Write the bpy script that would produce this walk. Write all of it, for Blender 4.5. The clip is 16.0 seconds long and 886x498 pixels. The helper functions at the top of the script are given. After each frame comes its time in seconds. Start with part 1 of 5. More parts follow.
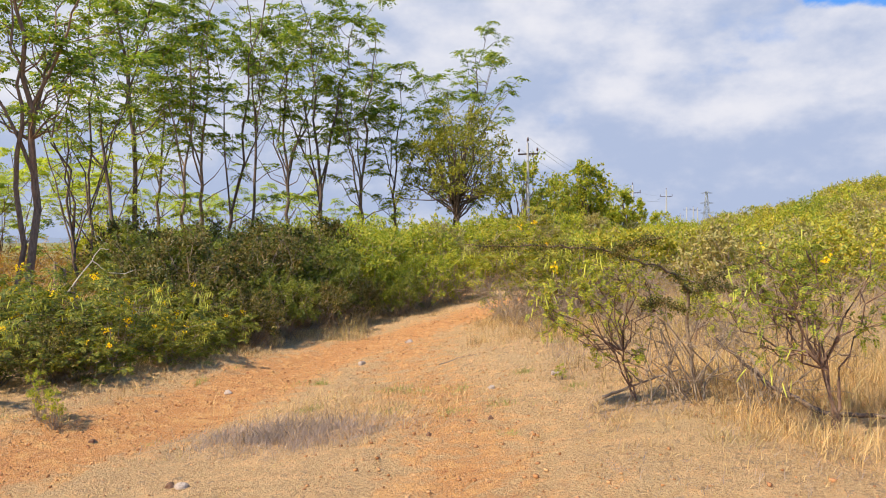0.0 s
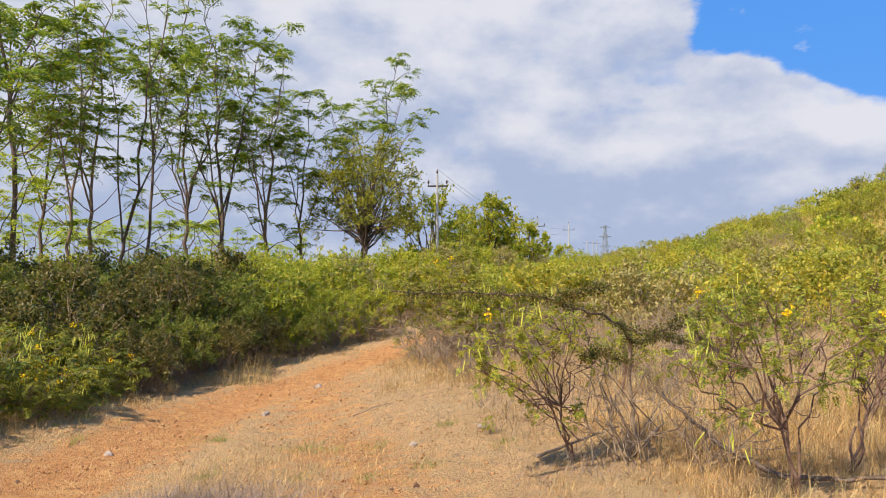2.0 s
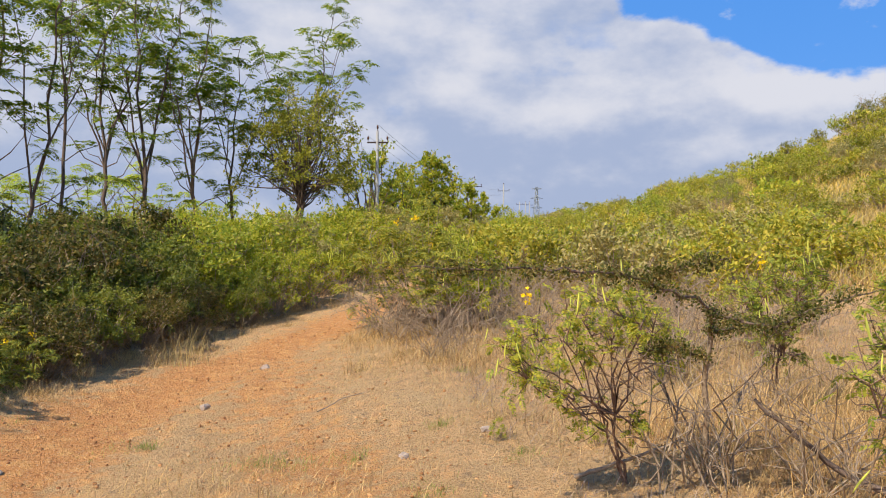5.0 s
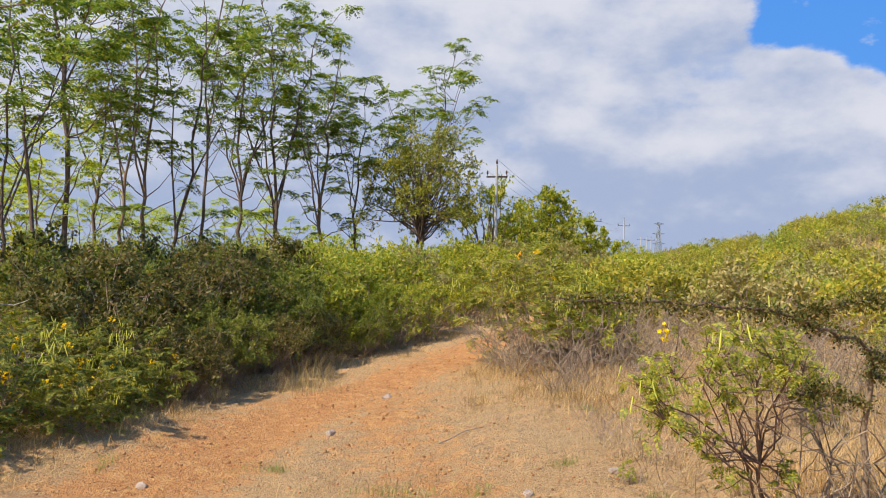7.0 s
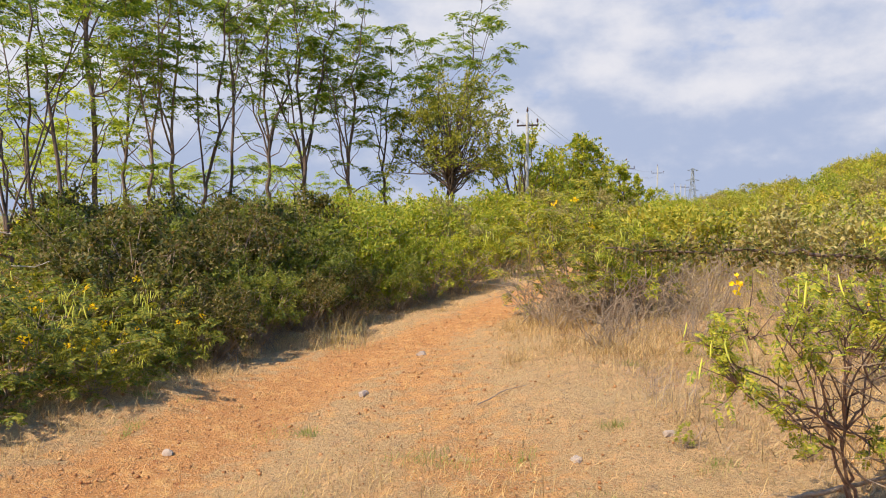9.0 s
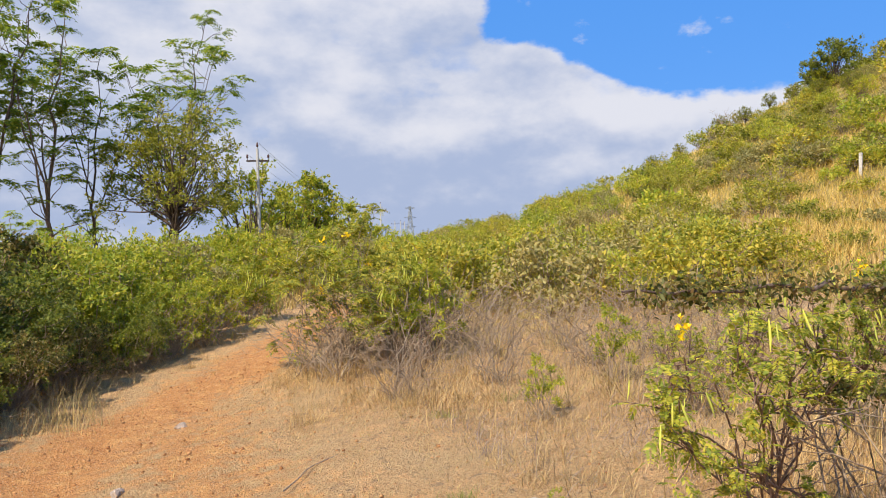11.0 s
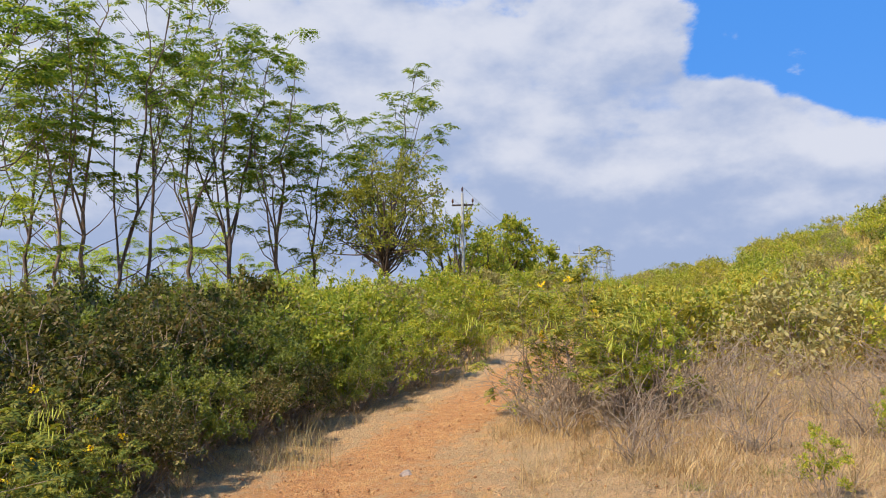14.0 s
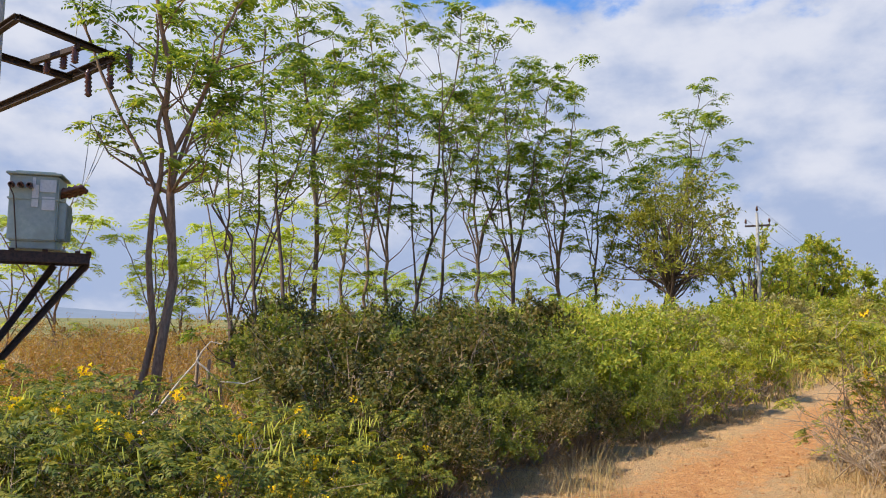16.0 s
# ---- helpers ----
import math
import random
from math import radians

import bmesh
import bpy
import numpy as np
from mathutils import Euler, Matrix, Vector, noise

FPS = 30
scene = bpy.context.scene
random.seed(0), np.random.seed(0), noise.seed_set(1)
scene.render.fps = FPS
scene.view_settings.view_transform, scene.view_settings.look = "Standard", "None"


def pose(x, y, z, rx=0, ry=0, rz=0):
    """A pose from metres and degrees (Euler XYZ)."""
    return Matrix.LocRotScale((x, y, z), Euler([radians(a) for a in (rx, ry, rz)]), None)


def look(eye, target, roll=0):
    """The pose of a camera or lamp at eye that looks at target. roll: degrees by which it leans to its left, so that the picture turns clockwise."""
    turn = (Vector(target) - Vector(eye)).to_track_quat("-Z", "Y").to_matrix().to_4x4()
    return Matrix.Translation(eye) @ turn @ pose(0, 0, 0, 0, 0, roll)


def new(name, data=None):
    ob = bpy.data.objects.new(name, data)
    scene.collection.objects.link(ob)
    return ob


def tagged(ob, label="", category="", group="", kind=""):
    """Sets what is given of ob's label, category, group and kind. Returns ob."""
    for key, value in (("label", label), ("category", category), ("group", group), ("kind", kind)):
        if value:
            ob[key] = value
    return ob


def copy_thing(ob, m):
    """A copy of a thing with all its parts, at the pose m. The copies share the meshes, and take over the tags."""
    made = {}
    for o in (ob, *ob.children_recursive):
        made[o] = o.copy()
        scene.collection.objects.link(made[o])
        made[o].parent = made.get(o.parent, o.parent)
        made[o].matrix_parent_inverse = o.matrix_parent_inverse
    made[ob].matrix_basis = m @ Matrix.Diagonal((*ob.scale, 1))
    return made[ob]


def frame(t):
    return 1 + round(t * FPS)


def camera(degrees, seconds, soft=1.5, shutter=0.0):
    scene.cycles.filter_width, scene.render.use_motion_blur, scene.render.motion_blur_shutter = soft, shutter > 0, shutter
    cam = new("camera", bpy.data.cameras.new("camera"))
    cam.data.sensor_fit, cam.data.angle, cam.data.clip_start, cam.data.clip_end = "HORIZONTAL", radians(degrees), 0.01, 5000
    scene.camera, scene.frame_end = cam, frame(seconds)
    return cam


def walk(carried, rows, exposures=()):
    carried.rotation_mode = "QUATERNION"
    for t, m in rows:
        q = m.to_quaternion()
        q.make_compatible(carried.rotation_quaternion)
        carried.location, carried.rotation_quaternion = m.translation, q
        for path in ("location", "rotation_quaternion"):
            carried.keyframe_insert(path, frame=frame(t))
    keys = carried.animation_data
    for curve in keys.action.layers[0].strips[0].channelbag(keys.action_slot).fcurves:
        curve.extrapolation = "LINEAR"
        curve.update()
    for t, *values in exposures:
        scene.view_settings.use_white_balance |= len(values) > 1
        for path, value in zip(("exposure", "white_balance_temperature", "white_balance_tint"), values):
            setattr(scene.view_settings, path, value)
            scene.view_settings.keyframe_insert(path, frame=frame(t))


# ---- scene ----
cam = camera(62.2, 16.0, 1.05)
PATH = [
    (0, (0.666, -0.793, 1.552), (0.518, 1.202, 1.526), -0.4),
    (0.5, (0.709, -0.763, 1.546), (0.641, 1.235, 1.53), 0.5),
    (1, (0.662, -0.664, 1.549), (0.734, 1.335, 1.543), 1.1),
    (1.5, (0.56, -0.473, 1.583), (0.672, 1.523, 1.617), 0.6),
    (2, (0.5, -0.14, 1.653), (0.608, 1.856, 1.709), 0.1),
    (2.5, (0.391, 0.203, 1.654), (0.639, 2.187, 1.678), 0.4),
    (3, (0.284, 0.523, 1.62), (0.711, 2.476, 1.586), 1.1),
    (3.5, (0.244, 0.904, 1.622), (0.617, 2.865, 1.506), -0.2),
    (3.7, (0.21, 1.041, 1.632), (0.559, 3.006, 1.491), -0.5),
    (5.8, (0.081, 1.486, 1.672), (0.312, 3.472, 1.689), 1.8),
    (6, (0.079, 1.49, 1.665), (0.273, 3.481, 1.691), 1.9),
    (6.5, (0.055, 1.49, 1.648), (0.137, 3.488, 1.689), 1.8),
    (7, (0.019, 1.494, 1.65), (-0.004, 3.494, 1.687), 1.3),
    (7.5, (-0.009, 1.515, 1.639), (-0.116, 3.512, 1.651), 0.5),
    (8, (-0.028, 1.609, 1.618), (-0.202, 3.601, 1.586), 0.0),
    (8.5, (0.035, 1.794, 1.632), (-0.158, 3.783, 1.564), -0.1),
    (9, (-0.023, 1.949, 1.631), (-0.128, 3.944, 1.538), 0.0),
    (9.5, (-0.207, 2.204, 1.593), (-0.17, 4.2, 1.48), 0.1),
    (10, (-0.336, 2.474, 1.597), (-0.087, 4.457, 1.525), 0.3),
    (10.2, (-0.389, 2.613, 1.616), (-0.026, 4.579, 1.563), -0.2),
    (12.3, (-0.651, 3.443, 1.638), (0.191, 5.256, 1.704), -1.3),
    (12.5, (-0.663, 3.482, 1.645), (0.22, 5.275, 1.714), -1.2),
    (13, (-0.674, 3.526, 1.646), (0.106, 5.366, 1.731), -0.8),
    (13.5, (-0.75, 3.52, 1.654), (-0.289, 5.463, 1.765), -0.5),
    (14, (-0.783, 3.558, 1.66), (-0.673, 5.551, 1.788), -0.7),
    (14.5, (-0.832, 3.578, 1.661), (-0.999, 5.566, 1.812), -1.0),
    (15, (-0.841, 3.577, 1.671), (-1.202, 5.535, 1.855), -0.9),
    (15.5, (-0.862, 3.567, 1.682), (-1.387, 5.487, 1.884), -0.2),
    (16, (-0.885, 3.574, 1.659), (-1.515, 5.462, 1.855), 0.6),
]
EXPOSURES = [(0, 0.58, 6330, 10), (1.5, 0.50, 6240, 10), (3.5, 0.42, 6290, 10), (6, 0.40, 6150, 10), (7, 0.40, 6150, 10), (8, 0.47, 6240, 10), (9, 0.54, 6390, 10), (10, 0.58, 6390, 10), (12.3, 0.34, 5890, 10), (13.5, 0.36, 5890, 10), (14.5, 0.42, 5980, 10), (16, 0.45, 6000, 10)]
walk(cam, [(t, look(e, g, r)) for t, e, g, r in PATH], EXPOSURES)

# ---- world, sun ----
SUN_AZ, SUN_EL = -128.0, 48.0
world = bpy.data.worlds.new("sky")
scene.world = world
world.use_nodes = True


def mth(nt, op, a, b=None, c=None, clamp=False):
    n = nt.nodes.new("ShaderNodeMath")
    n.operation, n.use_clamp = op, clamp
    for i, v in enumerate((a, b, c)):
        if v is None:
            continue
        if isinstance(v, (int, float)):
            n.inputs[i].default_value = v
        else:
            nt.links.new(v, n.inputs[i])
    return n.outputs[0]


def mixc(nt, f, a, b, mode="MIX"):
    n = nt.nodes.new("ShaderNodeMix")
    n.data_type, n.blend_type = "RGBA", mode
    for i, v in ((0, f), (6, a), (7, b)):
        if isinstance(v, (int, float)):
            n.inputs[i].default_value = v
        elif isinstance(v, tuple):
            n.inputs[i].default_value = (*v, 1)
        else:
            nt.links.new(v, n.inputs[i])
    return n.outputs[2]


def step(nt, v, lo, hi):
    n = nt.nodes.new("ShaderNodeMapRange")
    n.interpolation_type = "SMOOTHSTEP"
    nt.links.new(v, n.inputs[0])
    n.inputs[1].default_value, n.inputs[2].default_value = lo, hi
    return n.outputs[0]


def noise_tex(nt, vec, scale, detail=4.0, rough=0.55):
    n = nt.nodes.new("ShaderNodeTexNoise")
    n.inputs["Scale"].default_value, n.inputs["Detail"].default_value, n.inputs["Roughness"].default_value = scale, detail, rough
    if vec is not None:
        nt.links.new(vec, n.inputs["Vector"])
    return n.outputs["Fac"]


def build_sky():
    """A high cloud deck with puffy edges, broken open above the hill."""
    nt = world.node_tree
    bg = nt.nodes["Background"]
    sky = nt.nodes.new("ShaderNodeTexSky")
    sky.sky_type, sky.sun_disc = "NISHITA", False
    sky.sun_elevation, sky.sun_rotation = radians(SUN_EL), radians(SUN_AZ % 360)
    sky.air_density, sky.dust_density, sky.ozone_density = 1.0, 0.4, 2.0
    co = nt.nodes.new("ShaderNodeTexCoord")
    way = co.outputs["Generated"]
    sep = nt.nodes.new("ShaderNodeSeparateXYZ")
    nt.links.new(way, sep.inputs[0])
    x, y, z = sep.outputs
    az = mth(nt, "MULTIPLY", mth(nt, "ARCTAN2", x, y), 57.2958)
    el = mth(nt, "MULTIPLY", mth(nt, "ARCSINE", z), 57.2958)

    def stretched(up):
        mp = nt.nodes.new("ShaderNodeMapping")
        mp.inputs["Location"].default_value = (0, 0, up)
        mp.inputs["Scale"].default_value = (1, 1, 1.7)
        nt.links.new(way, mp.inputs[0])
        return mp.outputs[0]

    def density(up):
        v = stretched(up)
        return mth(nt, "ADD", mth(nt, "MULTIPLY", noise_tex(nt, v, 3.4, 2.0, 0.5), 0.5), mth(nt, "MULTIPLY", noise_tex(nt, v, 9.5, 8.0, 0.55), 0.5))

    big = noise_tex(nt, stretched(0.7), 4.5, 3.0, 0.5)
    fine = noise_tex(nt, stretched(1.9), 16.0, 6.0, 0.55)
    here, above = density(0.0), density(0.075)
    rag = mth(nt, "ADD", mth(nt, "MULTIPLY", mth(nt, "SUBTRACT", big, 0.5), 6.0), mth(nt, "MULTIPLY", mth(nt, "SUBTRACT", fine, 0.5), 6.5))
    # the opening above the hill: its side, and its floor that sinks towards the summit
    floor = mth(nt, "SUBTRACT", 15.4, mth(nt, "MULTIPLY", step(nt, az, 25.0, 34.0), 4.2))
    side = step(nt, mth(nt, "ADD", az, rag), 20.6, 22.0)
    over = mth(nt, "SUBTRACT", el, floor)
    gap = mth(nt, "MULTIPLY", side, step(nt, mth(nt, "ADD", over, mth(nt, "MULTIPLY", rag, 0.55)), -0.4, 0.5))
    # the deck thins out overhead
    high = step(nt, mth(nt, "ADD", mth(nt, "ADD", el, mth(nt, "MULTIPLY", rag, 1.3)), mth(nt, "MULTIPLY", mth(nt, "SUBTRACT", here, 0.5), -14.0)), 22.6, 25.5)
    thin = mth(nt, "MULTIPLY", step(nt, here, 0.44, 0.34), 0.22)
    wisp = mth(nt, "MULTIPLY", step(nt, mth(nt, "ADD", fine, mth(nt, "MULTIPLY", big, 0.25)), 0.76, 0.90), 0.55)
    bare = mth(nt, "MAXIMUM", mth(nt, "MAXIMUM", gap, mth(nt, "MULTIPLY", high, 0.9)), thin)
    mask = mth(nt, "MAXIMUM", mth(nt, "SUBTRACT", 1.0, bare), wisp)
    # sunlit upper sides, grey-blue undersides, a dim band towards the horizon
    top = mth(nt, "MULTIPLY", mth(nt, "SUBTRACT", here, above), 3.1)
    bank = mth(nt, "MULTIPLY", step(nt, az, 24.0, 31.0), mth(nt, "MULTIPLY", step(nt, over, -4.6, -1.2), 0.55))
    rise = mth(nt, "MULTIPLY", step(nt, el, 1.0, 16.0), 0.60)
    shade = mth(nt, "ADD", mth(nt, "ADD", top, bank), rise)
    cloud = mixc(nt, step(nt, shade, -0.05, 1.0), (4.15, 4.8, 6.45), (7.6, 7.5, 7.9))
    clear = mixc(nt, 0.75, sky.outputs[0], (0.9, 3.5, 9.4))
    nt.links.new(mixc(nt, mask, clear, cloud), bg.inputs["Color"])
    bg.inputs["Strength"].default_value = 0.074


build_sky()
sun = new("sun", bpy.data.lights.new("sun", "SUN"))
sun.data.energy, sun.data.angle, sun.data.color = 4.8, radians(0.6), (1.0, 0.88, 0.69)
_a, _e = radians(SUN_AZ), radians(SUN_EL)
sun.matrix_world = look((30 * math.sin(_a) * math.cos(_e), 30 * math.cos(_a) * math.cos(_e), 30 * math.sin(_e)), (0, 0, 0))


# ---- materials ----
def base_mat(name, rough=0.8, metal=0.0):
    m = bpy.data.materials.new(name)
    m.use_nodes = True
    p = m.node_tree.nodes["Principled BSDF"]
    p.inputs["Roughness"].default_value, p.inputs["Metallic"].default_value = rough, metal
    return m, m.node_tree, p


def leaf_mat(name, cols, trans=0.4, rough=0.55):
    """Foliage: each leaf takes its own tone, and lets light through."""
    m, nt, p = base_mat(name, rough)
    geo = nt.nodes.new("ShaderNodeNewGeometry")
    ramp = nt.nodes.new("ShaderNodeValToRGB")
    while len(ramp.color_ramp.elements) < len(cols):
        ramp.color_ramp.elements.new(0.5)
    for i, c in enumerate(cols):
        ramp.color_ramp.elements[i].position = i / (len(cols) - 1)
        ramp.color_ramp.elements[i].color = (*c, 1)
    nt.links.new(geo.outputs["Random Per Island"], ramp.inputs[0])
    co = nt.nodes.new("ShaderNodeTexCoord")
    n = noise_tex(nt, co.outputs["Object"], 2.3, 3.0)
    col = mixc(nt, 1.0, ramp.outputs[0], mixc(nt, n, (0.75, 0.77, 0.75), (1.75, 1.65, 1.5)), "MULTIPLY")
    info = nt.nodes.new("ShaderNodeObjectInfo")
    col = mixc(nt, 1.0, col, mixc(nt, info.outputs["Random"], (0.85, 0.88, 0.9), (1.15, 1.1, 1.0)), "MULTIPLY")
    nt.links.new(col, p.inputs["Base Color"])
    p.inputs["Specular IOR Level"].default_value = 0.3
    tr = nt.nodes.new("ShaderNodeBsdfTranslucent")
    nt.links.new(mixc(nt, 1.0, col, (1.25, 1.2, 0.6), "MULTIPLY"), tr.inputs[0])
    mx = nt.nodes.new("ShaderNodeMixShader")
    mx.inputs[0].default_value = trans
    nt.links.new(p.outputs[0], mx.inputs[1])
    nt.links.new(tr.outputs[0], mx.inputs[2])
    nt.links.new(mx.outputs[0], nt.nodes["Material Output"].inputs[0])
    return m


def rough_mat(name, a, b, scale=8.0, rough=0.85, bump=0.3, metal=0.0, stretch=(1, 1, 1), c=None):
    """A weathered surface: two tones at two scales, with relief."""
    m, nt, p = base_mat(name, rough, metal)
    co = nt.nodes.new("ShaderNodeTexCoord")
    mp = nt.nodes.new("ShaderNodeMapping")
    mp.inputs["Scale"].default_value = stretch
    nt.links.new(co.outputs["Object"], mp.inputs[0])
    n1, n2 = noise_tex(nt, mp.outputs[0], scale, 6.0, 0.65), noise_tex(nt, mp.outputs[0], scale * 0.15, 3.0)
    col = mixc(nt, step(nt, n1, 0.3, 0.7), a, b)
    if c:
        col = mixc(nt, step(nt, n2, 0.5, 0.68), col, c)
    nt.links.new(col, p.inputs["Base Color"])
    bp = nt.nodes.new("ShaderNodeBump")
    bp.inputs["Strength"].default_value, bp.inputs["Distance"].default_value = bump, 0.02
    nt.links.new(n1, bp.inputs["Height"])
    nt.links.new(bp.outputs[0], p.inputs["Normal"])
    return m


def ground_mat():
    m, nt, p = base_mat("red_earth", 0.95)
    p.inputs["Specular IOR Level"].default_value = 0.15
    co = nt.nodes.new("ShaderNodeTexCoord")
    v = co.outputs["Object"]
    at = nt.nodes.new("ShaderNodeAttribute")
    at.attribute_name = "track"
    far = nt.nodes.new("ShaderNodeAttribute")
    far.attribute_name = "far"
    grit, mid, big = noise_tex(nt, v, 46.0, 5.0, 0.7), noise_tex(nt, v, 5.5, 5.0, 0.65), noise_tex(nt, v, 0.7, 4.0, 0.6)
    earth = mixc(nt, step(nt, grit, 0.25, 0.75), (0.48, 0.195, 0.062), (0.74, 0.36, 0.125))
    earth = mixc(nt, step(nt, mid, 0.46, 0.66), earth, (0.72, 0.385, 0.14))
    earth = mixc(nt, step(nt, noise_tex(nt, v, 14.0, 4.0, 0.6), 0.56, 0.70), earth, (0.42, 0.155, 0.055))
    litter = mixc(nt, step(nt, grit, 0.3, 0.7), (0.43, 0.235, 0.10), (0.70, 0.45, 0.21))
    litter = mixc(nt, step(nt, mid, 0.46, 0.62), litter, (0.70, 0.41, 0.185))
    litter = mixc(nt, step(nt, noise_tex(nt, v, 11.0, 4.0, 0.6), 0.55, 0.68), litter, (0.34, 0.22, 0.12))
    litter = mixc(nt, step(nt, big, 0.5, 0.75), litter, (0.58, 0.39, 0.195))
    bare = mth(nt, "ADD", at.outputs["Fac"], mth(nt, "MULTIPLY", mth(nt, "SUBTRACT", mid, 0.5), 2.0))
    bare = mth(nt, "ADD", bare, mth(nt, "MULTIPLY", mth(nt, "SUBTRACT", big, 0.5), 0.8))
    crumb = noise_tex(nt, v, 130.0, 3.0, 0.6)
    earth = mixc(nt, step(nt, crumb, 0.60, 0.74), earth, (0.33, 0.14, 0.06))
    earth = mixc(nt, step(nt, noise_tex(nt, v, 70.0, 2.0, 0.5), 0.60, 0.70), earth, (0.66, 0.46, 0.28))
    litter = mixc(nt, step(nt, crumb, 0.54, 0.68), litter, (0.60, 0.46, 0.26))
    near = mixc(nt, step(nt, bare, 0.25, 0.75), litter, earth)
    field = mixc(nt, step(nt, big, 0.4, 0.6), (0.24, 0.20, 0.07), (0.40, 0.30, 0.12))
    field = mixc(nt, step(nt, mid, 0.5, 0.7), field, (0.17, 0.16, 0.055))
    hazed = noise_tex(nt, v, 0.05, 4.0)
    field = mixc(nt, step(nt, hazed, 0.4, 0.6), field, (0.13, 0.15, 0.05))
    nt.links.new(mixc(nt, far.outputs["Fac"], near, field), p.inputs["Base Color"])
    bp = nt.nodes.new("ShaderNodeBump")
    bp.inputs["Strength"].default_value, bp.inputs["Distance"].default_value = 1.0, 0.045
    nt.links.new(mth(nt, "ADD", grit, mth(nt, "MULTIPLY", mid, 1.5)), bp.inputs["Height"])
    nt.links.new(bp.outputs[0], p.inputs["Normal"])
    return m


M_GROUND = ground_mat()
M_BARK = rough_mat("brown_grey_bark", (0.16, 0.095, 0.06), (0.31, 0.205, 0.135), 30, 0.9, 0.5, stretch=(1, 1, 0.25))
M_BARK_DARK = rough_mat("dark_bark", (0.085, 0.055, 0.04), (0.19, 0.13, 0.095), 30, 0.9, 0.5, stretch=(1, 1, 0.25))
M_TWIG = rough_mat("dry_twig", (0.24, 0.165, 0.105), (0.44, 0.33, 0.22), 40, 0.9, 0.3)
M_STEM = rough_mat("brown_stem", (0.15, 0.085, 0.06), (0.30, 0.19, 0.13), 40, 0.9, 0.3)
M_TWIG_PALE = rough_mat("pale_dead_wood", (0.45, 0.37, 0.28), (0.62, 0.54, 0.43), 40, 0.9, 0.3)
M_STONE = rough_mat("pale_stone", (0.42, 0.30, 0.22), (0.62, 0.50, 0.40), 25, 0.9, 0.6)
M_CLOD = rough_mat("earth_clod", (0.16, 0.08, 0.045), (0.32, 0.16, 0.085), 25, 0.95, 0.6)
M_GRANITE = rough_mat("granite_post", (0.46, 0.42, 0.37), (0.66, 0.62, 0.57), 40, 0.85, 0.4, c=(0.40, 0.36, 0.31))
M_CONCRETE = rough_mat("pole_concrete", (0.40, 0.38, 0.36), (0.56, 0.54, 0.51), 18, 0.85, 0.3)
M_PAINT = rough_mat("grey_green_paint", (0.27, 0.335, 0.305), (0.34, 0.40, 0.37), 14, 0.45, 0.06, c=(0.24, 0.29, 0.26))
M_STEEL = rough_mat("rusted_dark_steel", (0.028, 0.022, 0.02), (0.085, 0.05, 0.038), 25, 0.7, 0.3, metal=0.3)
M_GALV = rough_mat("galvanised_steel", (0.30, 0.32, 0.34), (0.45, 0.47, 0.49), 20, 0.5, 0.1, metal=0.6)
M_PORCELAIN = rough_mat("brown_porcelain", (0.075, 0.03, 0.02), (0.13, 0.055, 0.035), 12, 0.25, 0.02)
M_PLATE = rough_mat("pale_plate", (0.50, 0.53, 0.52), (0.62, 0.64, 0.63), 30, 0.5, 0.05)
M_WIRE = rough_mat("aluminium_wire", (0.20, 0.20, 0.21), (0.32, 0.32, 0.33), 20, 0.5, 0.02, metal=0.5)
M_STRAW = leaf_mat("straw", [(0.28, 0.20, 0.085), (0.43, 0.32, 0.14), (0.50, 0.39, 0.19), (0.34, 0.28, 0.11)], 0.25, 0.7)
M_STRAW_DULL = leaf_mat("dull_straw", [(0.293, 0.188, 0.090), (0.489, 0.336, 0.163), (0.619, 0.449, 0.226), (0.391, 0.275, 0.145), (0.163, 0.102, 0.049), (0.543, 0.428, 0.253)], 0.2, 0.8)
M_HILL_STRAW = leaf_mat("golden_hill_grass", [(0.302, 0.223, 0.062), (0.475, 0.350, 0.104), (0.583, 0.435, 0.157), (0.367, 0.318, 0.090)], 0.25, 0.7)
M_DEAD = leaf_mat("grey_dead_grass", [(0.20, 0.15, 0.14), (0.29, 0.225, 0.20), (0.36, 0.28, 0.23)], 0.15, 0.8)
M_GRASS = leaf_mat("green_grass", [(0.12, 0.17, 0.035), (0.25, 0.27, 0.07), (0.34, 0.32, 0.12)], 0.35)
M_CANOPY = leaf_mat("canopy_leaf", [(0.075, 0.133, 0.029), (0.130, 0.197, 0.036), (0.199, 0.266, 0.044), (0.323, 0.329, 0.053)], 0.56)
M_CANOPY_LIGHT = leaf_mat("young_canopy_leaf", [(0.25, 0.33, 0.05), (0.34, 0.42, 0.07), (0.42, 0.46, 0.08)], 0.6)
M_OLIVE = leaf_mat("olive_leaf", [(0.085, 0.120, 0.026), (0.14, 0.175, 0.036), (0.20, 0.225, 0.044), (0.26, 0.255, 0.05)], 0.45)
M_OLIVE_TREE = leaf_mat("olive_brown_leaf", [(0.105, 0.132, 0.025), (0.179, 0.198, 0.033), (0.263, 0.270, 0.045), (0.347, 0.324, 0.055)], 0.45)
M_ROUND = leaf_mat("fresh_green_leaf", [(0.132, 0.194, 0.022), (0.249, 0.303, 0.032), (0.395, 0.399, 0.045), (0.586, 0.460, 0.060)], 0.45)
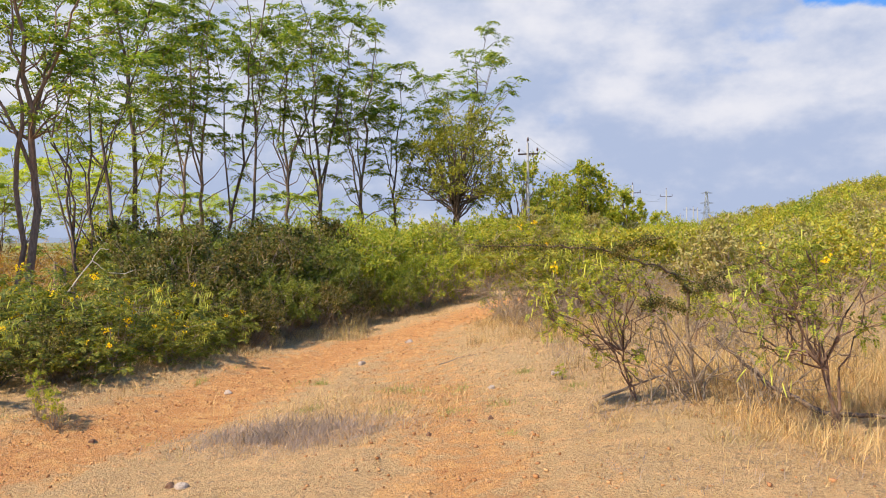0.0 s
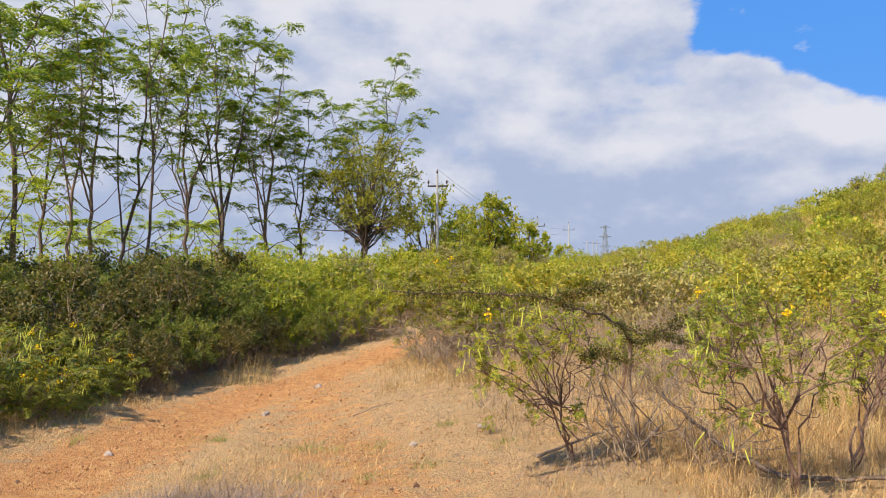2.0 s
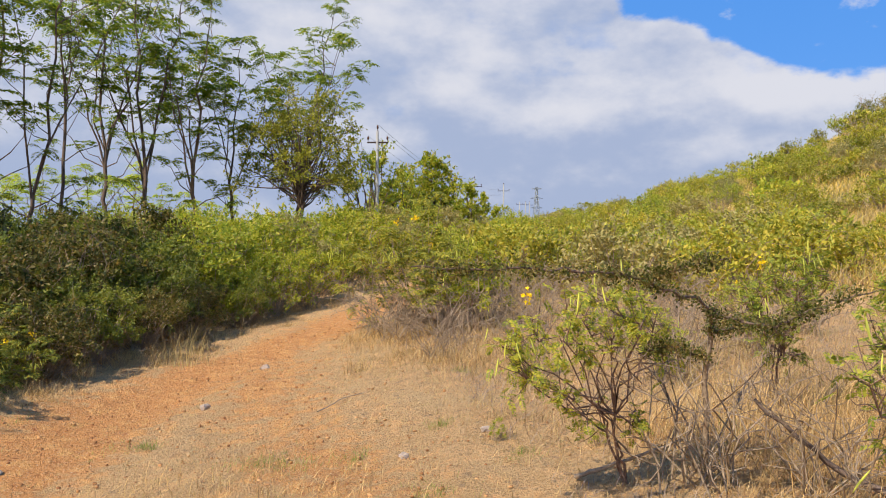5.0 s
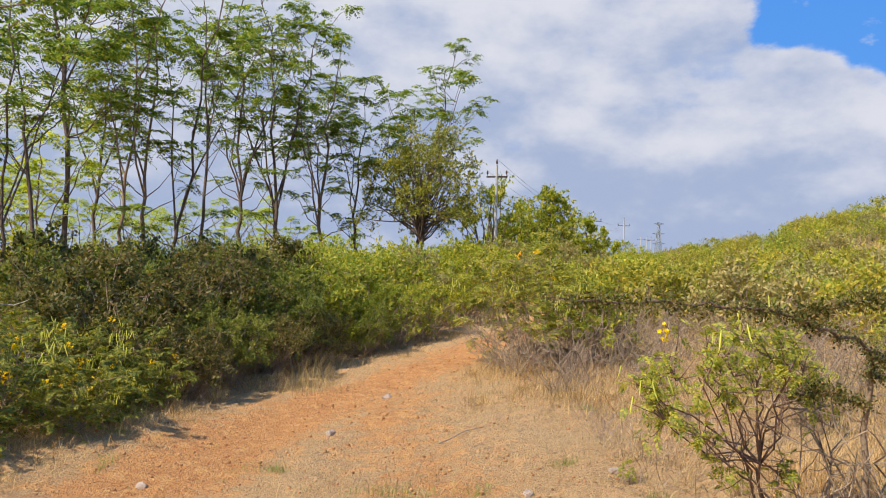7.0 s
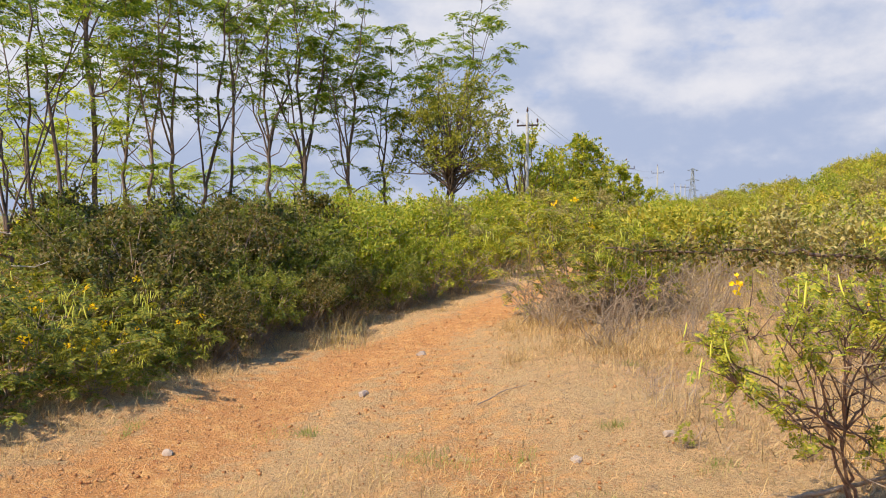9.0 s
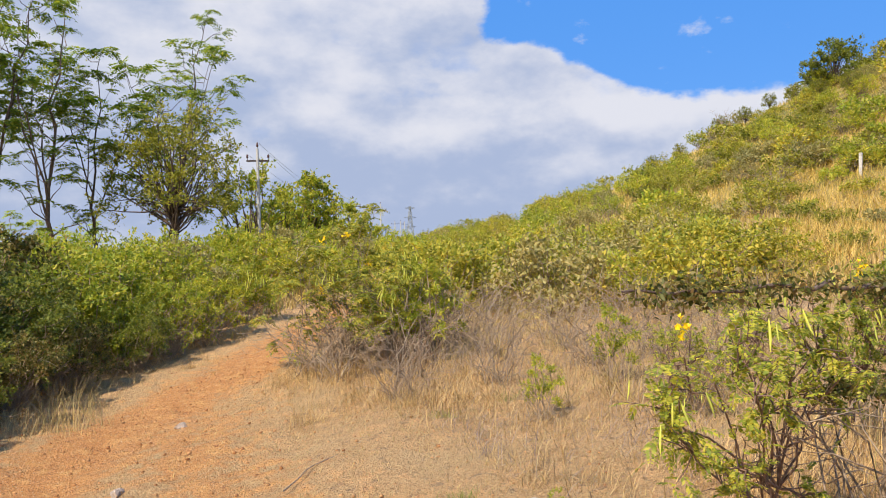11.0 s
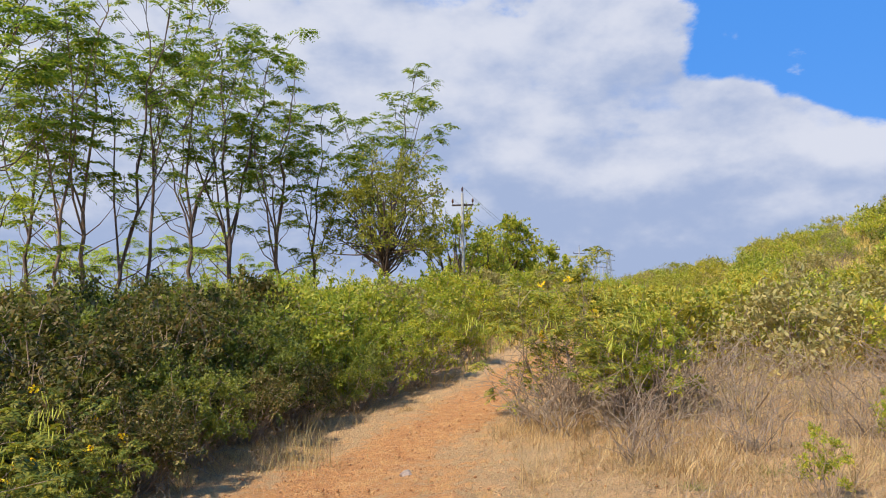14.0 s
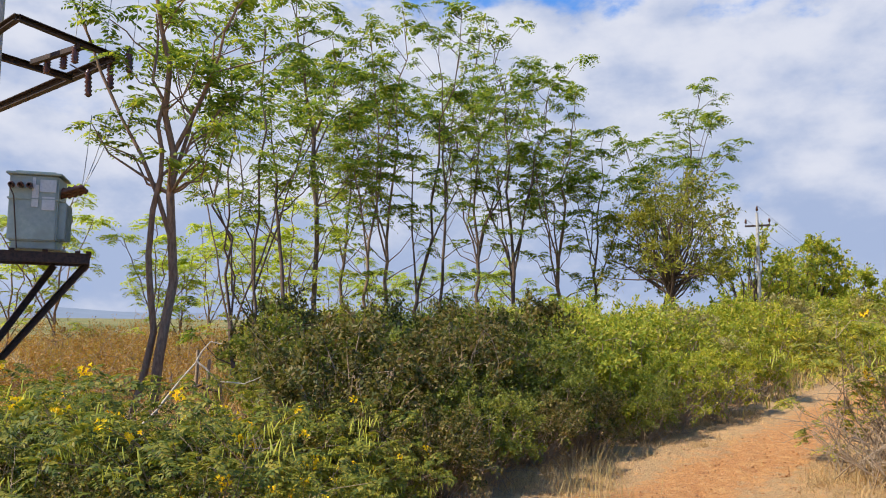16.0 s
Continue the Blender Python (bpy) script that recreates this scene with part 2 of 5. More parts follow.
M_HEDGE = leaf_mat("dark_hedge_leaf", [(0.041, 0.055, 0.015), (0.074, 0.087, 0.020), (0.111, 0.119, 0.027), (0.176, 0.158, 0.051), (0.260, 0.214, 0.082), (0.157, 0.095, 0.044)], 0.4)
M_BELL = leaf_mat("deep_green_feather_leaf", [(0.055, 0.086, 0.018), (0.101, 0.138, 0.025), (0.172, 0.189, 0.032), (0.304, 0.267, 0.045)], 0.4)
M_BELL_PALE = leaf_mat("mid_green_feather_leaf", [(0.095, 0.126, 0.023), (0.162, 0.191, 0.028), (0.247, 0.251, 0.038), (0.361, 0.316, 0.048)], 0.4)
M_BRIGHT = leaf_mat("bright_green_leaf", [(0.163, 0.227, 0.028), (0.263, 0.323, 0.036), (0.389, 0.392, 0.050), (0.502, 0.436, 0.075)], 0.45)
M_SHRUB = leaf_mat("yellow_green_leaf", [(0.172, 0.208, 0.030), (0.288, 0.306, 0.041), (0.417, 0.378, 0.056), (0.520, 0.416, 0.072)], 0.4)
M_FEATHER = leaf_mat("feathery_leaf", [(0.175, 0.245, 0.034), (0.295, 0.356, 0.044), (0.429, 0.429, 0.059), (0.536, 0.441, 0.069)], 0.45)
M_SPRAY = leaf_mat("spray_leaf", [(0.115, 0.168, 0.030), (0.207, 0.258, 0.036), (0.333, 0.347, 0.050), (0.460, 0.414, 0.065)], 0.45)
M_GREY_LEAF = leaf_mat("grey_green_leaf", [(0.194, 0.191, 0.076), (0.293, 0.269, 0.111), (0.376, 0.310, 0.128)], 0.3)
M_RUST_LEAF = leaf_mat("rusty_leaf", [(0.240, 0.127, 0.035), (0.360, 0.207, 0.050), (0.312, 0.253, 0.060)], 0.35)
M_POD = leaf_mat("yellow_green_pod", [(0.42, 0.50, 0.09), (0.54, 0.58, 0.13), (0.62, 0.58, 0.14)], 0.4)
M_FLOWER = leaf_mat("yellow_petal", [(0.74, 0.56, 0.01), (0.80, 0.66, 0.02), (0.82, 0.62, 0.015)], 0.4)
# the blue-grey of distance haze is painted into the far hills' colour
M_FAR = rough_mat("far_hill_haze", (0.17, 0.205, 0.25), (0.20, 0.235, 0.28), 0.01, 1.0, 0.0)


# ---- mesh building ----
class Geo:
    """Collects quads, then becomes one mesh."""

    def __init__(self):
        self.v, self.f, self.n = [], [], 0

    def add(self, v, f):
        v, f = np.asarray(v, float).reshape(-1, 3), np.asarray(f, int).reshape(-1, 4)
        self.v.append(v)
        self.f.append(f + self.n)
        self.n += len(v)

    def quads(self, q):
        q = np.asarray(q, float)
        if len(q):
            self.add(q.reshape(-1, 3), np.arange(len(q) * 4).reshape(-1, 4))

    def tube(self, pts, radii, sides=5):
        p = np.asarray(pts, float)
        k = len(p)
        r = np.broadcast_to(np.asarray(radii, float), (k,)) if np.ndim(radii) else np.full(k, float(radii))
        t = np.gradient(p, axis=0)
        t /= np.linalg.norm(t, axis=1, keepdims=True) + 1e-9
        up = np.where(np.abs(t[:, 2:3]) > 0.9, np.array([[1.0, 0, 0]]), np.array([[0, 0, 1.0]]))
        s = np.cross(t, up)
        s /= np.linalg.norm(s, axis=1, keepdims=True) + 1e-9
        b = np.cross(s, t)
        a = np.arange(sides) * 2 * np.pi / sides
        ring = p[:, None] + r[:, None, None] * (np.cos(a)[None, :, None] * s[:, None] + np.sin(a)[None, :, None] * b[:, None])
        i, j = np.meshgrid(np.arange(k - 1), np.arange(sides), indexing="ij")
        i, j = i.ravel(), j.ravel()
        j2 = (j + 1) % sides
        self.add(ring.reshape(-1, 3), np.stack([i * sides + j, i * sides + j2, (i + 1) * sides + j2, (i + 1) * sides + j], 1))

    def mesh(self, name, mat, smooth=False):
        me = bpy.data.meshes.new(name)
        v, f = np.concatenate(self.v), np.concatenate(self.f)
        me.vertices.add(len(v))
        me.vertices.foreach_set("co", v.astype(np.float32).ravel())
        me.loops.add(f.size)
        me.loops.foreach_set("vertex_index", f.astype(np.int32).ravel())
        me.polygons.add(len(f))
        me.polygons.foreach_set("loop_start", np.arange(0, f.size, 4, dtype=np.int32))
        me.update(calc_edges=True)
        me.validate()
        if smooth:
            me.shade_smooth()
        me.materials.append(mat)
        return me


def thing(name, at, label, category, group="", rz=0.0, size=1.0):
    e = tagged(new(name), label, category, group)
    e.empty_display_size = 0.1
    e.matrix_basis = pose(*at, 0, 0, rz) @ Matrix.Scale(size, 4)
    return e


def gpart(name, geo, mat, parent, label="", smooth=False):
    if not geo.n:
        return None
    ob = new(name, geo.mesh(name, mat, smooth))
    ob.parent = parent
    if label:
        ob["label"] = label
    return ob


def part(name, bm, mat, parent, label=""):
    me = bpy.data.meshes.new(name)
    bm.to_mesh(me)
    bm.free()
    me.materials.append(mat)
    ob = new(name, me)
    ob.parent = parent
    if label:
        ob["label"] = label
    return ob


def box(bm, c, s, rot=None, bevel=0.0):
    m = Matrix.Translation(c) @ (rot.to_4x4() if rot else Matrix.Identity(4)) @ Matrix.Diagonal((*s, 1))
    made = bmesh.ops.create_cube(bm, size=1.0, matrix=m)
    if bevel:
        es = list({e for v in made["verts"] for e in v.link_edges})
        bmesh.ops.bevel(bm, geom=es, offset=bevel, segments=2, affect="EDGES")
    return bm


def unit(v):
    return v / (np.linalg.norm(v, axis=-1, keepdims=True) + 1e-9)


def blades(p, d, n, length, width):
    """Leaf-shaped quads from base points, directions and normals."""
    s = unit(np.cross(d, n))
    L, W = np.reshape(length, (-1, 1)), np.reshape(width, (-1, 1))
    m = p + d * L * 0.45 + unit(np.cross(s, d)) * W * 0.15
    return np.stack([p, m + s * W * 0.5, p + d * L, m - s * W * 0.5], 1)


def dirs(rng, k, up=0.0):
    d = rng.normal(size=(k, 3))
    d[:, 2] += up
    return unit(d)


def pinnate(rng, p, d, length, pairs, leaflet, width, droop):
    """Feather leaves: rows of leaflets on both sides of a drooping midrib."""
    k = len(p)
    L = np.reshape(length, (-1, 1, 1)) * np.ones((k, 1, 1))
    s = np.linspace(0.18, 1.0, pairs)[None, :, None]
    down = np.array([0, 0, -1.0])
    pos = p[:, None] + d[:, None] * L * s + down * droop * L * s ** 2
    tan = unit(d[:, None] + 2 * down * droop * s)
    side = unit(np.cross(tan, np.array([0, 0, 1.0]) + rng.normal(size=(k, 1, 3)) * 0.25))
    out = []
    taper = np.sin(np.clip(s * 0.85 + 0.15, 0, 1) * np.pi * 0.9 + 0.15)
    for sg in (-1, 1):
        ld = unit(side * sg + tan * 0.55 + down * 0.25 + rng.normal(size=pos.shape) * 0.15)
        nn = unit(np.cross(ld, tan) * sg + rng.normal(size=pos.shape) * 0.2)
        ll = (leaflet * (0.45 + 0.65 * taper) * np.ones((k, pairs, 1))).reshape(-1)
        out.append(blades(pos.reshape(-1, 3), ld.reshape(-1, 3), nn.reshape(-1, 3), ll, ll * width))
    return np.concatenate(out)


def bend(rng, a, b, k=5, sag=0.0, wob=0.04):
    """A crooked line from a to b."""
    a, b = np.asarray(a, float), np.asarray(b, float)
    s = np.linspace(0, 1, k)[:, None]
    p = a + (b - a) * s
    ln = np.linalg.norm(b - a)
    p[1:-1] += rng.normal(size=(k - 2, 3)) * ln * wob
    p[:, 2] += sag * ln * np.sin(s[:, 0] * np.pi)
    return p


# ---- lie of the land ----
def height(x, y):
    x, y = np.asarray(x, float), np.asarray(y, float)
    z = 0.095 * np.clip(x, -1.8, 2.6) + 0.02 * np.clip(x - 2.6, 0, 30)
    z = z * np.exp(-((np.maximum(np.abs(y - 8) - 14, 0)) / 20) ** 2)
    z = z + 0.12 * np.exp(-((x + 3.9) / 1.2) ** 2) * np.exp(-((y - 9) / 5) ** 2)
    dx, dy = x - 85.2, y - 36.2
    u, v = dx * 0.9755 + dy * 0.220, dy * 0.9755 - dx * 0.220
    wav = 1 + 0.04 * np.sin(x * 0.13 + y * 0.09) + 0.03 * np.sin(y * 0.21 - x * 0.11)
    z = z + np.maximum(28.3 * np.exp(-((u / 40.2) ** 2 + (v / 61.8) ** 2) ** 0.91) * wav - 0.89, 0)
    z = z + 0.03 * np.sin(x * 1.7 + 0.4 * y) * np.sin(y * 1.3) + 0.02 * np.sin(x * 3.1 - y * 2.2)
    return z


TRACK = [(-4.4, 0.0), (-3.4, 4.0), (-2.5, 6.6), (-2.25, 8.5), (-1.75, 10.2), (-0.85, 12.3), (0.5, 15.4), (1.6, 18.3), (3.4, 23.0), (7, 30), (12, 40)]
VERGE = [(0.7, 2.0), (0.35, 5.0), (-0.1, 7.2), (-0.7, 9.3), (-0.6, 12.2)]


def line_gap(x, y, line):
    best = np.full(np.shape(x), 1e9)
    for (x0, y0), (x1, y1) in zip(line, line[1:]):
        dx, dy = x1 - x0, y1 - y0
        s = np.clip(((x - x0) * dx + (y - y0) * dy) / (dx * dx + dy * dy), 0, 1)
        best = np.minimum(best, np.hypot(x - x0 - s * dx, y - y0 - s * dy))
    return best


def track_amount(x, y):
    a = np.exp(-(line_gap(x, y, TRACK) / 0.8) ** 2)
    b = 0.6 * np.exp(-(line_gap(x, y, VERGE) / 0.8) ** 2)
    return np.maximum(a, b)


def build_ground():
    k = 300
    u = np.linspace(-1, 1, k)
    w = np.sinh(u * 8.6) / np.sinh(8.6) * 3800
    gx, gy = np.meshgrid(w - 0.5, w + 9.0, indexing="ij")
    gz = height(gx, gy)
    tr = track_amount(gx, gy)
    near = np.exp(-(np.hypot(gx, gy - 8) / 14) ** 4)
    rg = np.random.default_rng(17)
    gz = gz - 0.05 * tr + near * (rg.normal(size=gz.shape) * 0.006 + 0.012 * np.sin(gx * 9 + gy * 5) * np.sin(gy * 7 - gx * 4))
    g = Geo()
    i, j = np.meshgrid(np.arange(k - 1), np.arange(k - 1), indexing="ij")
    i, j = i.ravel(), j.ravel()
    g.add(np.stack([gx, gy, gz], -1).reshape(-1, 3), np.stack([i * k + j, (i + 1) * k + j, (i + 1) * k + j + 1, i * k + j + 1], 1))
    me = g.mesh("ground", M_GROUND, True)
    a = me.attributes.new("track", "FLOAT", "POINT")
    a.data.foreach_set("value", tr.astype(np.float32).ravel())
    far = np.clip((np.hypot(gx, gy - 5) - 17) / 24, 0, 1)
    a = me.attributes.new("far", "FLOAT", "POINT")
    a.data.foreach_set("value", far.astype(np.float32).ravel())
    tagged(new("ground", me), "dry reddish earth with a worn dirt track", "ground", "", "structure")


build_ground()


def build_far_hills():
    rng = np.random.default_rng(5)
    az = np.linspace(-np.pi, np.pi, 241)
    h = 34 + 10 * np.sin(az * 5 + 1) + 6 * np.sin(az * 13) + 4 * np.sin(az * 31 + 2)
    h = h * np.clip(1.0 + 0.35 * np.sin(az - 0.2), 0.35, 1.5)
    g = Geo()
    r0, r1, r2 = 1900, 2200, 2500
    rings = [np.stack([r * np.sin(az), r * np.cos(az), z], 1) for r, z in ((r0, 0 * h - 2), (r1, h), (r2, 0 * h - 2))]
    n = len(az)
    v = np.concatenate(rings)
    i = np.arange(n - 1)
    g.add(v, np.concatenate([np.stack([a * n + i, a * n + i + 1, (a + 1) * n + i + 1, (a + 1) * n + i], 1) for a in (0, 1)]))
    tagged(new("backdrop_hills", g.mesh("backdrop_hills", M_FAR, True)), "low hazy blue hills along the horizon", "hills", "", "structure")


build_far_hills()


# ---- trees ----
def gz(x, y):
    return float(height(x, y))


def polar(az, r, cx=-0.885, cy=3.574):
    a = radians(az)
    return cx + r * math.sin(a), cy + r * math.cos(a)


def tuft(rng, p, out, size, leaves, pairs=7):
    """An umbrella of feather leaves at a branch tip."""
    a = rng.uniform(0, 2 * np.pi, leaves)
    el = rng.uniform(-0.12, 0.5, leaves)
    d = np.stack([np.cos(a) * np.cos(el), np.sin(a) * np.cos(el), np.sin(el)], 1)
    d = unit(d + out * 0.35)
    return pinnate(rng, np.repeat(p[None], leaves, 0) + rng.normal(size=(leaves, 3)) * 0.05, d, size * rng.uniform(0.7, 1.15, leaves), pairs, size * 0.27, 0.42, 0.48)


def slim_tree(label, at, h, lean=(0, 0), fork=0.42, leaders=3, spread=0.2, seed=1, mat=None, bark=None, thick=0.1, leafsize=0.62, sides=6, per=9, low=3, group="tall trees beside the track", start_at=0.14):
    rng = np.random.default_rng(seed)
    z0 = gz(*at) - 0.08
    tree = thing("tree", (at[0], at[1], z0), label, "tree", group)
    mat, bark = mat or M_CANOPY, bark or M_BARK_DARK
    g = Geo()
    fk = np.array([lean[0] * fork, lean[1] * fork, h * fork])
    tr = bend(rng, (0, 0, 0), fk, 8, 0, 0.012)
    g.tube(tr, np.linspace(thick, thick * 0.72, 8), 7)
    gpart("trunk", g, bark, tree, smooth=True)
    leaf = Geo()
    a0 = rng.uniform(0, 6.28)
    for i in range(leaders):
        b = Geo()
        a = a0 + i * 2 * np.pi / leaders + rng.normal() * 0.3
        s = spread * h * rng.uniform(0.75, 1.25) * (0.35 if i == 0 else 1.0)
        hh = h * (1.0 if i == 0 else rng.uniform(0.72, 0.95))
        tip = np.array([lean[0] + s * math.cos(a), lean[1] + s * math.sin(a), hh])
        start = tr[-1] if i < 2 else tr[-2 - (i % 2)]
        ln = bend(rng, start, tip, 8, 0.03, 0.014)
        r1 = thick * (0.62 if i == 0 else 0.45)
        b.tube(ln, np.linspace(r1, 0.012, 8), 6)
        for k in range(sides):
            f = start_at + (1 - start_at) * (k + rng.uniform(0, 0.8)) / sides
            q = min(f * 7, 6.99)
            j = int(q)
            p0 = ln[j] + (ln[j + 1] - ln[j]) * (q - j)
            aa = rng.uniform(0, 6.28)
            ll = h * rng.uniform(0.07, 0.16) * (1.2 - 0.35 * f)
            d = np.array([math.cos(aa), math.sin(aa), rng.uniform(0.5, 1.3)])
            p1 = p0 + d / np.linalg.norm(d) * ll
            b.tube(bend(rng, p0, p1, 4, -0.05, 0.05), np.linspace(r1 * 0.38, 0.008, 4), 4)
            leaf.quads(tuft(rng, p1, d / 2, leafsize * rng.uniform(0.75, 1.15), per))
            if rng.random() < 0.75:
                leaf.quads(tuft(rng, p0 + (p1 - p0) * 0.55 + rng.normal(size=3) * 0.2, d / 2, leafsize * 0.75, per - 3))
        leaf.quads(tuft(rng, tip, np.array([0, 0, 0.4]), leafsize * 1.1, per + 3))
        gpart("limb", b, bark, tree, smooth=True)
    for k in range(low):
        b = Geo()
        f = rng.uniform(0.86, 0.99) if low > 6 else rng.uniform(0.5, 0.98)
        p0 = tr[int(f * 7)]
        aa = rng.uniform(0, 6.28)
        d = np.array([math.cos(aa), math.sin(aa), rng.uniform(0.5, 1.0)])
        p1 = p0 + d * h * rng.uniform(0.08, 0.15)
        b.tube(bend(rng, p0, p1, 4, -0.06, 0.05), np.linspace(thick * 0.3, 0.008, 4), 4)
        leaf.quads(tuft(rng, p1, d / 2, leafsize * 0.9, per))
        gpart("limb", b, bark, tree, smooth=True)
    gpart("crown", leaf, mat, tree)
    return tree


TALL = "tall slender tree with feathery drooping green leaf clusters"
# azimuth, distance, height, lean x, lean y, fork, leaders, spread, thickness
ROW = [
    (-39.5, 11.2, 8.2, 0.0, 0.3, 0.53, 4, 0.19, 0.10), (-40.6, 11.35, 6.4, 0.25, 0.1, 0.62, 2, 0.12, 0.07),
    (-34.3, 15.0, 7.2, -0.3, 0.2, 0.26, 4, 0.22, 0.06), (-32.6, 16.0, 8.2, -0.4, 0.2, 0.30, 4, 0.2, 0.06),
    (-30.0, 18.5, 7.2, -0.9, 0.2, 0.62, 3, 0.15, 0.075), (-28.2, 25.0, 13.2, -0.5, 0.2, 0.62, 4, 0.16, 0.12),
    (-24.6, 26.5, 10.5, 0.3, 0.2, 0.45, 3, 0.2, 0.09), (-22.8, 28.0, 13.6, -0.2, 0.2, 0.36, 3, 0.16, 0.11),
    (-21.2, 29.0, 14.0, 1.9, 0.2, 0.22, 3, 0.2, 0.12), (-18.8, 31.5, 14.4, 0.6, 0.2, 0.45, 3, 0.14, 0.1),
    (-15.8, 36.6, 16.2, 0.2, 0.3, 0.34, 5, 0.17, 0.14), (-12.8, 37.4, 16.4, -0.4, 0.3, 0.30, 5, 0.18, 0.17),
    (-9.6, 39.0, 14.2, 0.2, 0.3, 0.36, 5, 0.2, 0.16), (-6.8, 40.5, 12.6, 0.2, 0.3, 0.4, 4, 0.18, 0.12),
    (-1.9, 43.0, 15.0, 1.3, 0.3, 0.34, 7, 0.23, 0.15),
    (-26.4, 30.0, 12.0, 0.4, 0.2, 0.4, 3, 0.16, 0.1),
]
for i, (az, r, h, lx, ly, fk, nl, sp, th) in enumerate(ROW):
    slim_tree(TALL, polar(az, r), h, (lx, ly), fk, nl, sp, 100 + i, thick=th * 0.8, leafsize=0.5 if i < 2 else 0.52 if r < 20 else 0.78 if r < 35 else 0.95, bark=M_BARK if i in (0, 1, 6, 7, 12) else M_BARK_DARK, sides=5 if r < 20 else 9 if r < 35 else 8, low=7 if i == 0 else 1 if r < 20 else 5, per=7, start_at=0.12 if i < 2 else 0.38 if r < 20 else 0.14)

young = slim_tree("young tree with pale yellow-green feathery leaves", polar(-40, 26), 5.2, (0.2, 0.1), 0.35, 4, 0.28, 300, M_CANOPY_LIGHT, M_BARK, 0.05, 0.6, 4, 7, 2, group="young pale trees behind the hedge")
YOUNG = [(-46, 25), (-38, 27), (-36, 32), (-33, 27), (-31, 34), (-27, 38), (-24, 36), (-20, 43), (-17, 47), (-14, 50), (-10, 52), (-7, 50), (-49, 26), (-30, 25), (-22, 50), (-12, 46)]
rng = np.random.default_rng(7)
for az, r in YOUNG:
    x, y = polar(az, r)
    copy_thing(young, pose(x, y, gz(x, y) - 0.1, 0, 0, rng.uniform(0, 360)) @ Matrix.Scale(rng.uniform(0.75, 1.15), 4))


# ---- shrubs ----
def shrub(name, label, at, seed, R, H, blobs, per, leaf, mat, stem=None, feather=False, flowers=0, pods=0, bare=0, group="", rz=0.0, size=1.0, lift=0.22, trunk=None, fill=0.36):
    """A many-stemmed bush: crooked stems, each ending in a loose clump of leaves."""
    rng = np.random.default_rng(seed)
    sh = thing(name, (at[0], at[1], gz(*at) - 0.04), label, "tree" if trunk else "shrub", group, rz, size)
    stem = stem or M_TWIG
    st, lf, fl, pd = Geo(), Geo(), [], []
    if trunk:
        top = np.array([0, 0, H * lift * 1.1])
        st.tube(bend(rng, (0, 0, 0), top, 5, 0, 0.04), np.linspace(trunk, trunk * 0.7, 5), 7)
    for i in range(blobs):
        a = i * 2.39996 + rng.normal() * 0.3
        rad = R * math.sqrt((i + 0.5) / blobs) * 0.9
        z = H * (lift + (1 - lift) * rng.uniform(0.15, 1.0)) * (1 - 0.32 * (rad / R) ** 2)
        c = np.array([rad * math.cos(a), rad * math.sin(a), z])
        rb = R * rng.uniform(0.7, 1.15) * fill
        base = top * rng.uniform(0.6, 1) if trunk else np.array([c[0], c[1], 0]) * 0.16 + np.array([rng.normal() * 0.04, rng.normal() * 0.04, 0])
        k = (trunk or (0.005 if feather else 0.013) + 0.005 * R) * (0.4 if trunk else 1)
        st.tube(bend(rng, base, c, 5, 0.04, 0.04), np.linspace(k, k * 0.3, 5), 4)
        if feather:
            m = max(per // 14, 2)
            for _ in range(3):
                tipp = c + rng.normal(size=3) * rb * 0.7
                st.tube(bend(rng, c - (c - base) * 0.15, tipp, 3, 0, 0.05), (k * 0.4, k * 0.3, 0.003), 3)
                lf.quads(tuft(rng, tipp, np.array([0, 0, 0.2]), leaf[0] * 4, m, 8))
        else:
            shoots = 9
            m = per // shoots
            for q, o in enumerate(dirs(rng, shoots, 0.45)):
                ln = rb * rng.uniform(0.55, 1.35)
                f = np.sqrt(rng.uniform(0.02, 1, (m, 1)))
                p = c + o * ln * f * np.array([1, 1, 0.9]) + rng.normal(size=(m, 3)) * rb * 0.10
                d = unit(o * 0.55 + rng.normal(size=(m, 3)) * 0.65)
                nn = unit(rng.normal(size=(m, 3)) * 0.6 + np.array([0, 0, 0.9]))
                L = leaf[0] * rng.uniform(0.6, 1.3, m)
                lf.quads(blades(p, d, nn, L, L * leaf[1]))
                if q % 3 == 0:
                    st.tube(bend(rng, c, c + o * ln * 1.12, 3, 0, 0.08), (k * 0.3, k * 0.2, 0.002), 3)
        if len(fl) < flowers and rng.random() < 0.6 and rad > 0.2 * R:
            fl.append(c + np.array([rng.normal() * rb * 0.4, rng.normal() * rb * 0.4, rb * 0.8]))
        if len(pd) < pods and rng.random() < 0.7 and z > 0.45 * H and rad > 0.25 * R:
            pd.append(c + unit(np.array([c[0], c[1], 0.0])) * rb * 0.9 + np.array([0, 0, rb * 0.4]))
    for _ in range(bare):
        d = dirs(rng, 1, 0.9)[0]
        d[2] = abs(d[2])
        L = H * rng.uniform(0.35, 0.95)
        p = bend(rng, (rng.normal() * R * 0.35, rng.normal() * R * 0.35, 0), d * L + np.array([0, 0, 0.05]), 5, 0.05, 0.06)
        st.tube(p, np.linspace(0.009, 0.003, 5), 3)
        for _ in range(3):
            j = rng.integers(1, 4)
            st.tube(bend(rng, p[j], p[j] + dirs(rng, 1, 0.5)[0] * L * 0.3, 3, 0, 0.08), (0.005, 0.004, 0.002), 3)
    gpart("stem", st, stem, sh, smooth=True)
    gpart("foliage", lf, mat, sh)
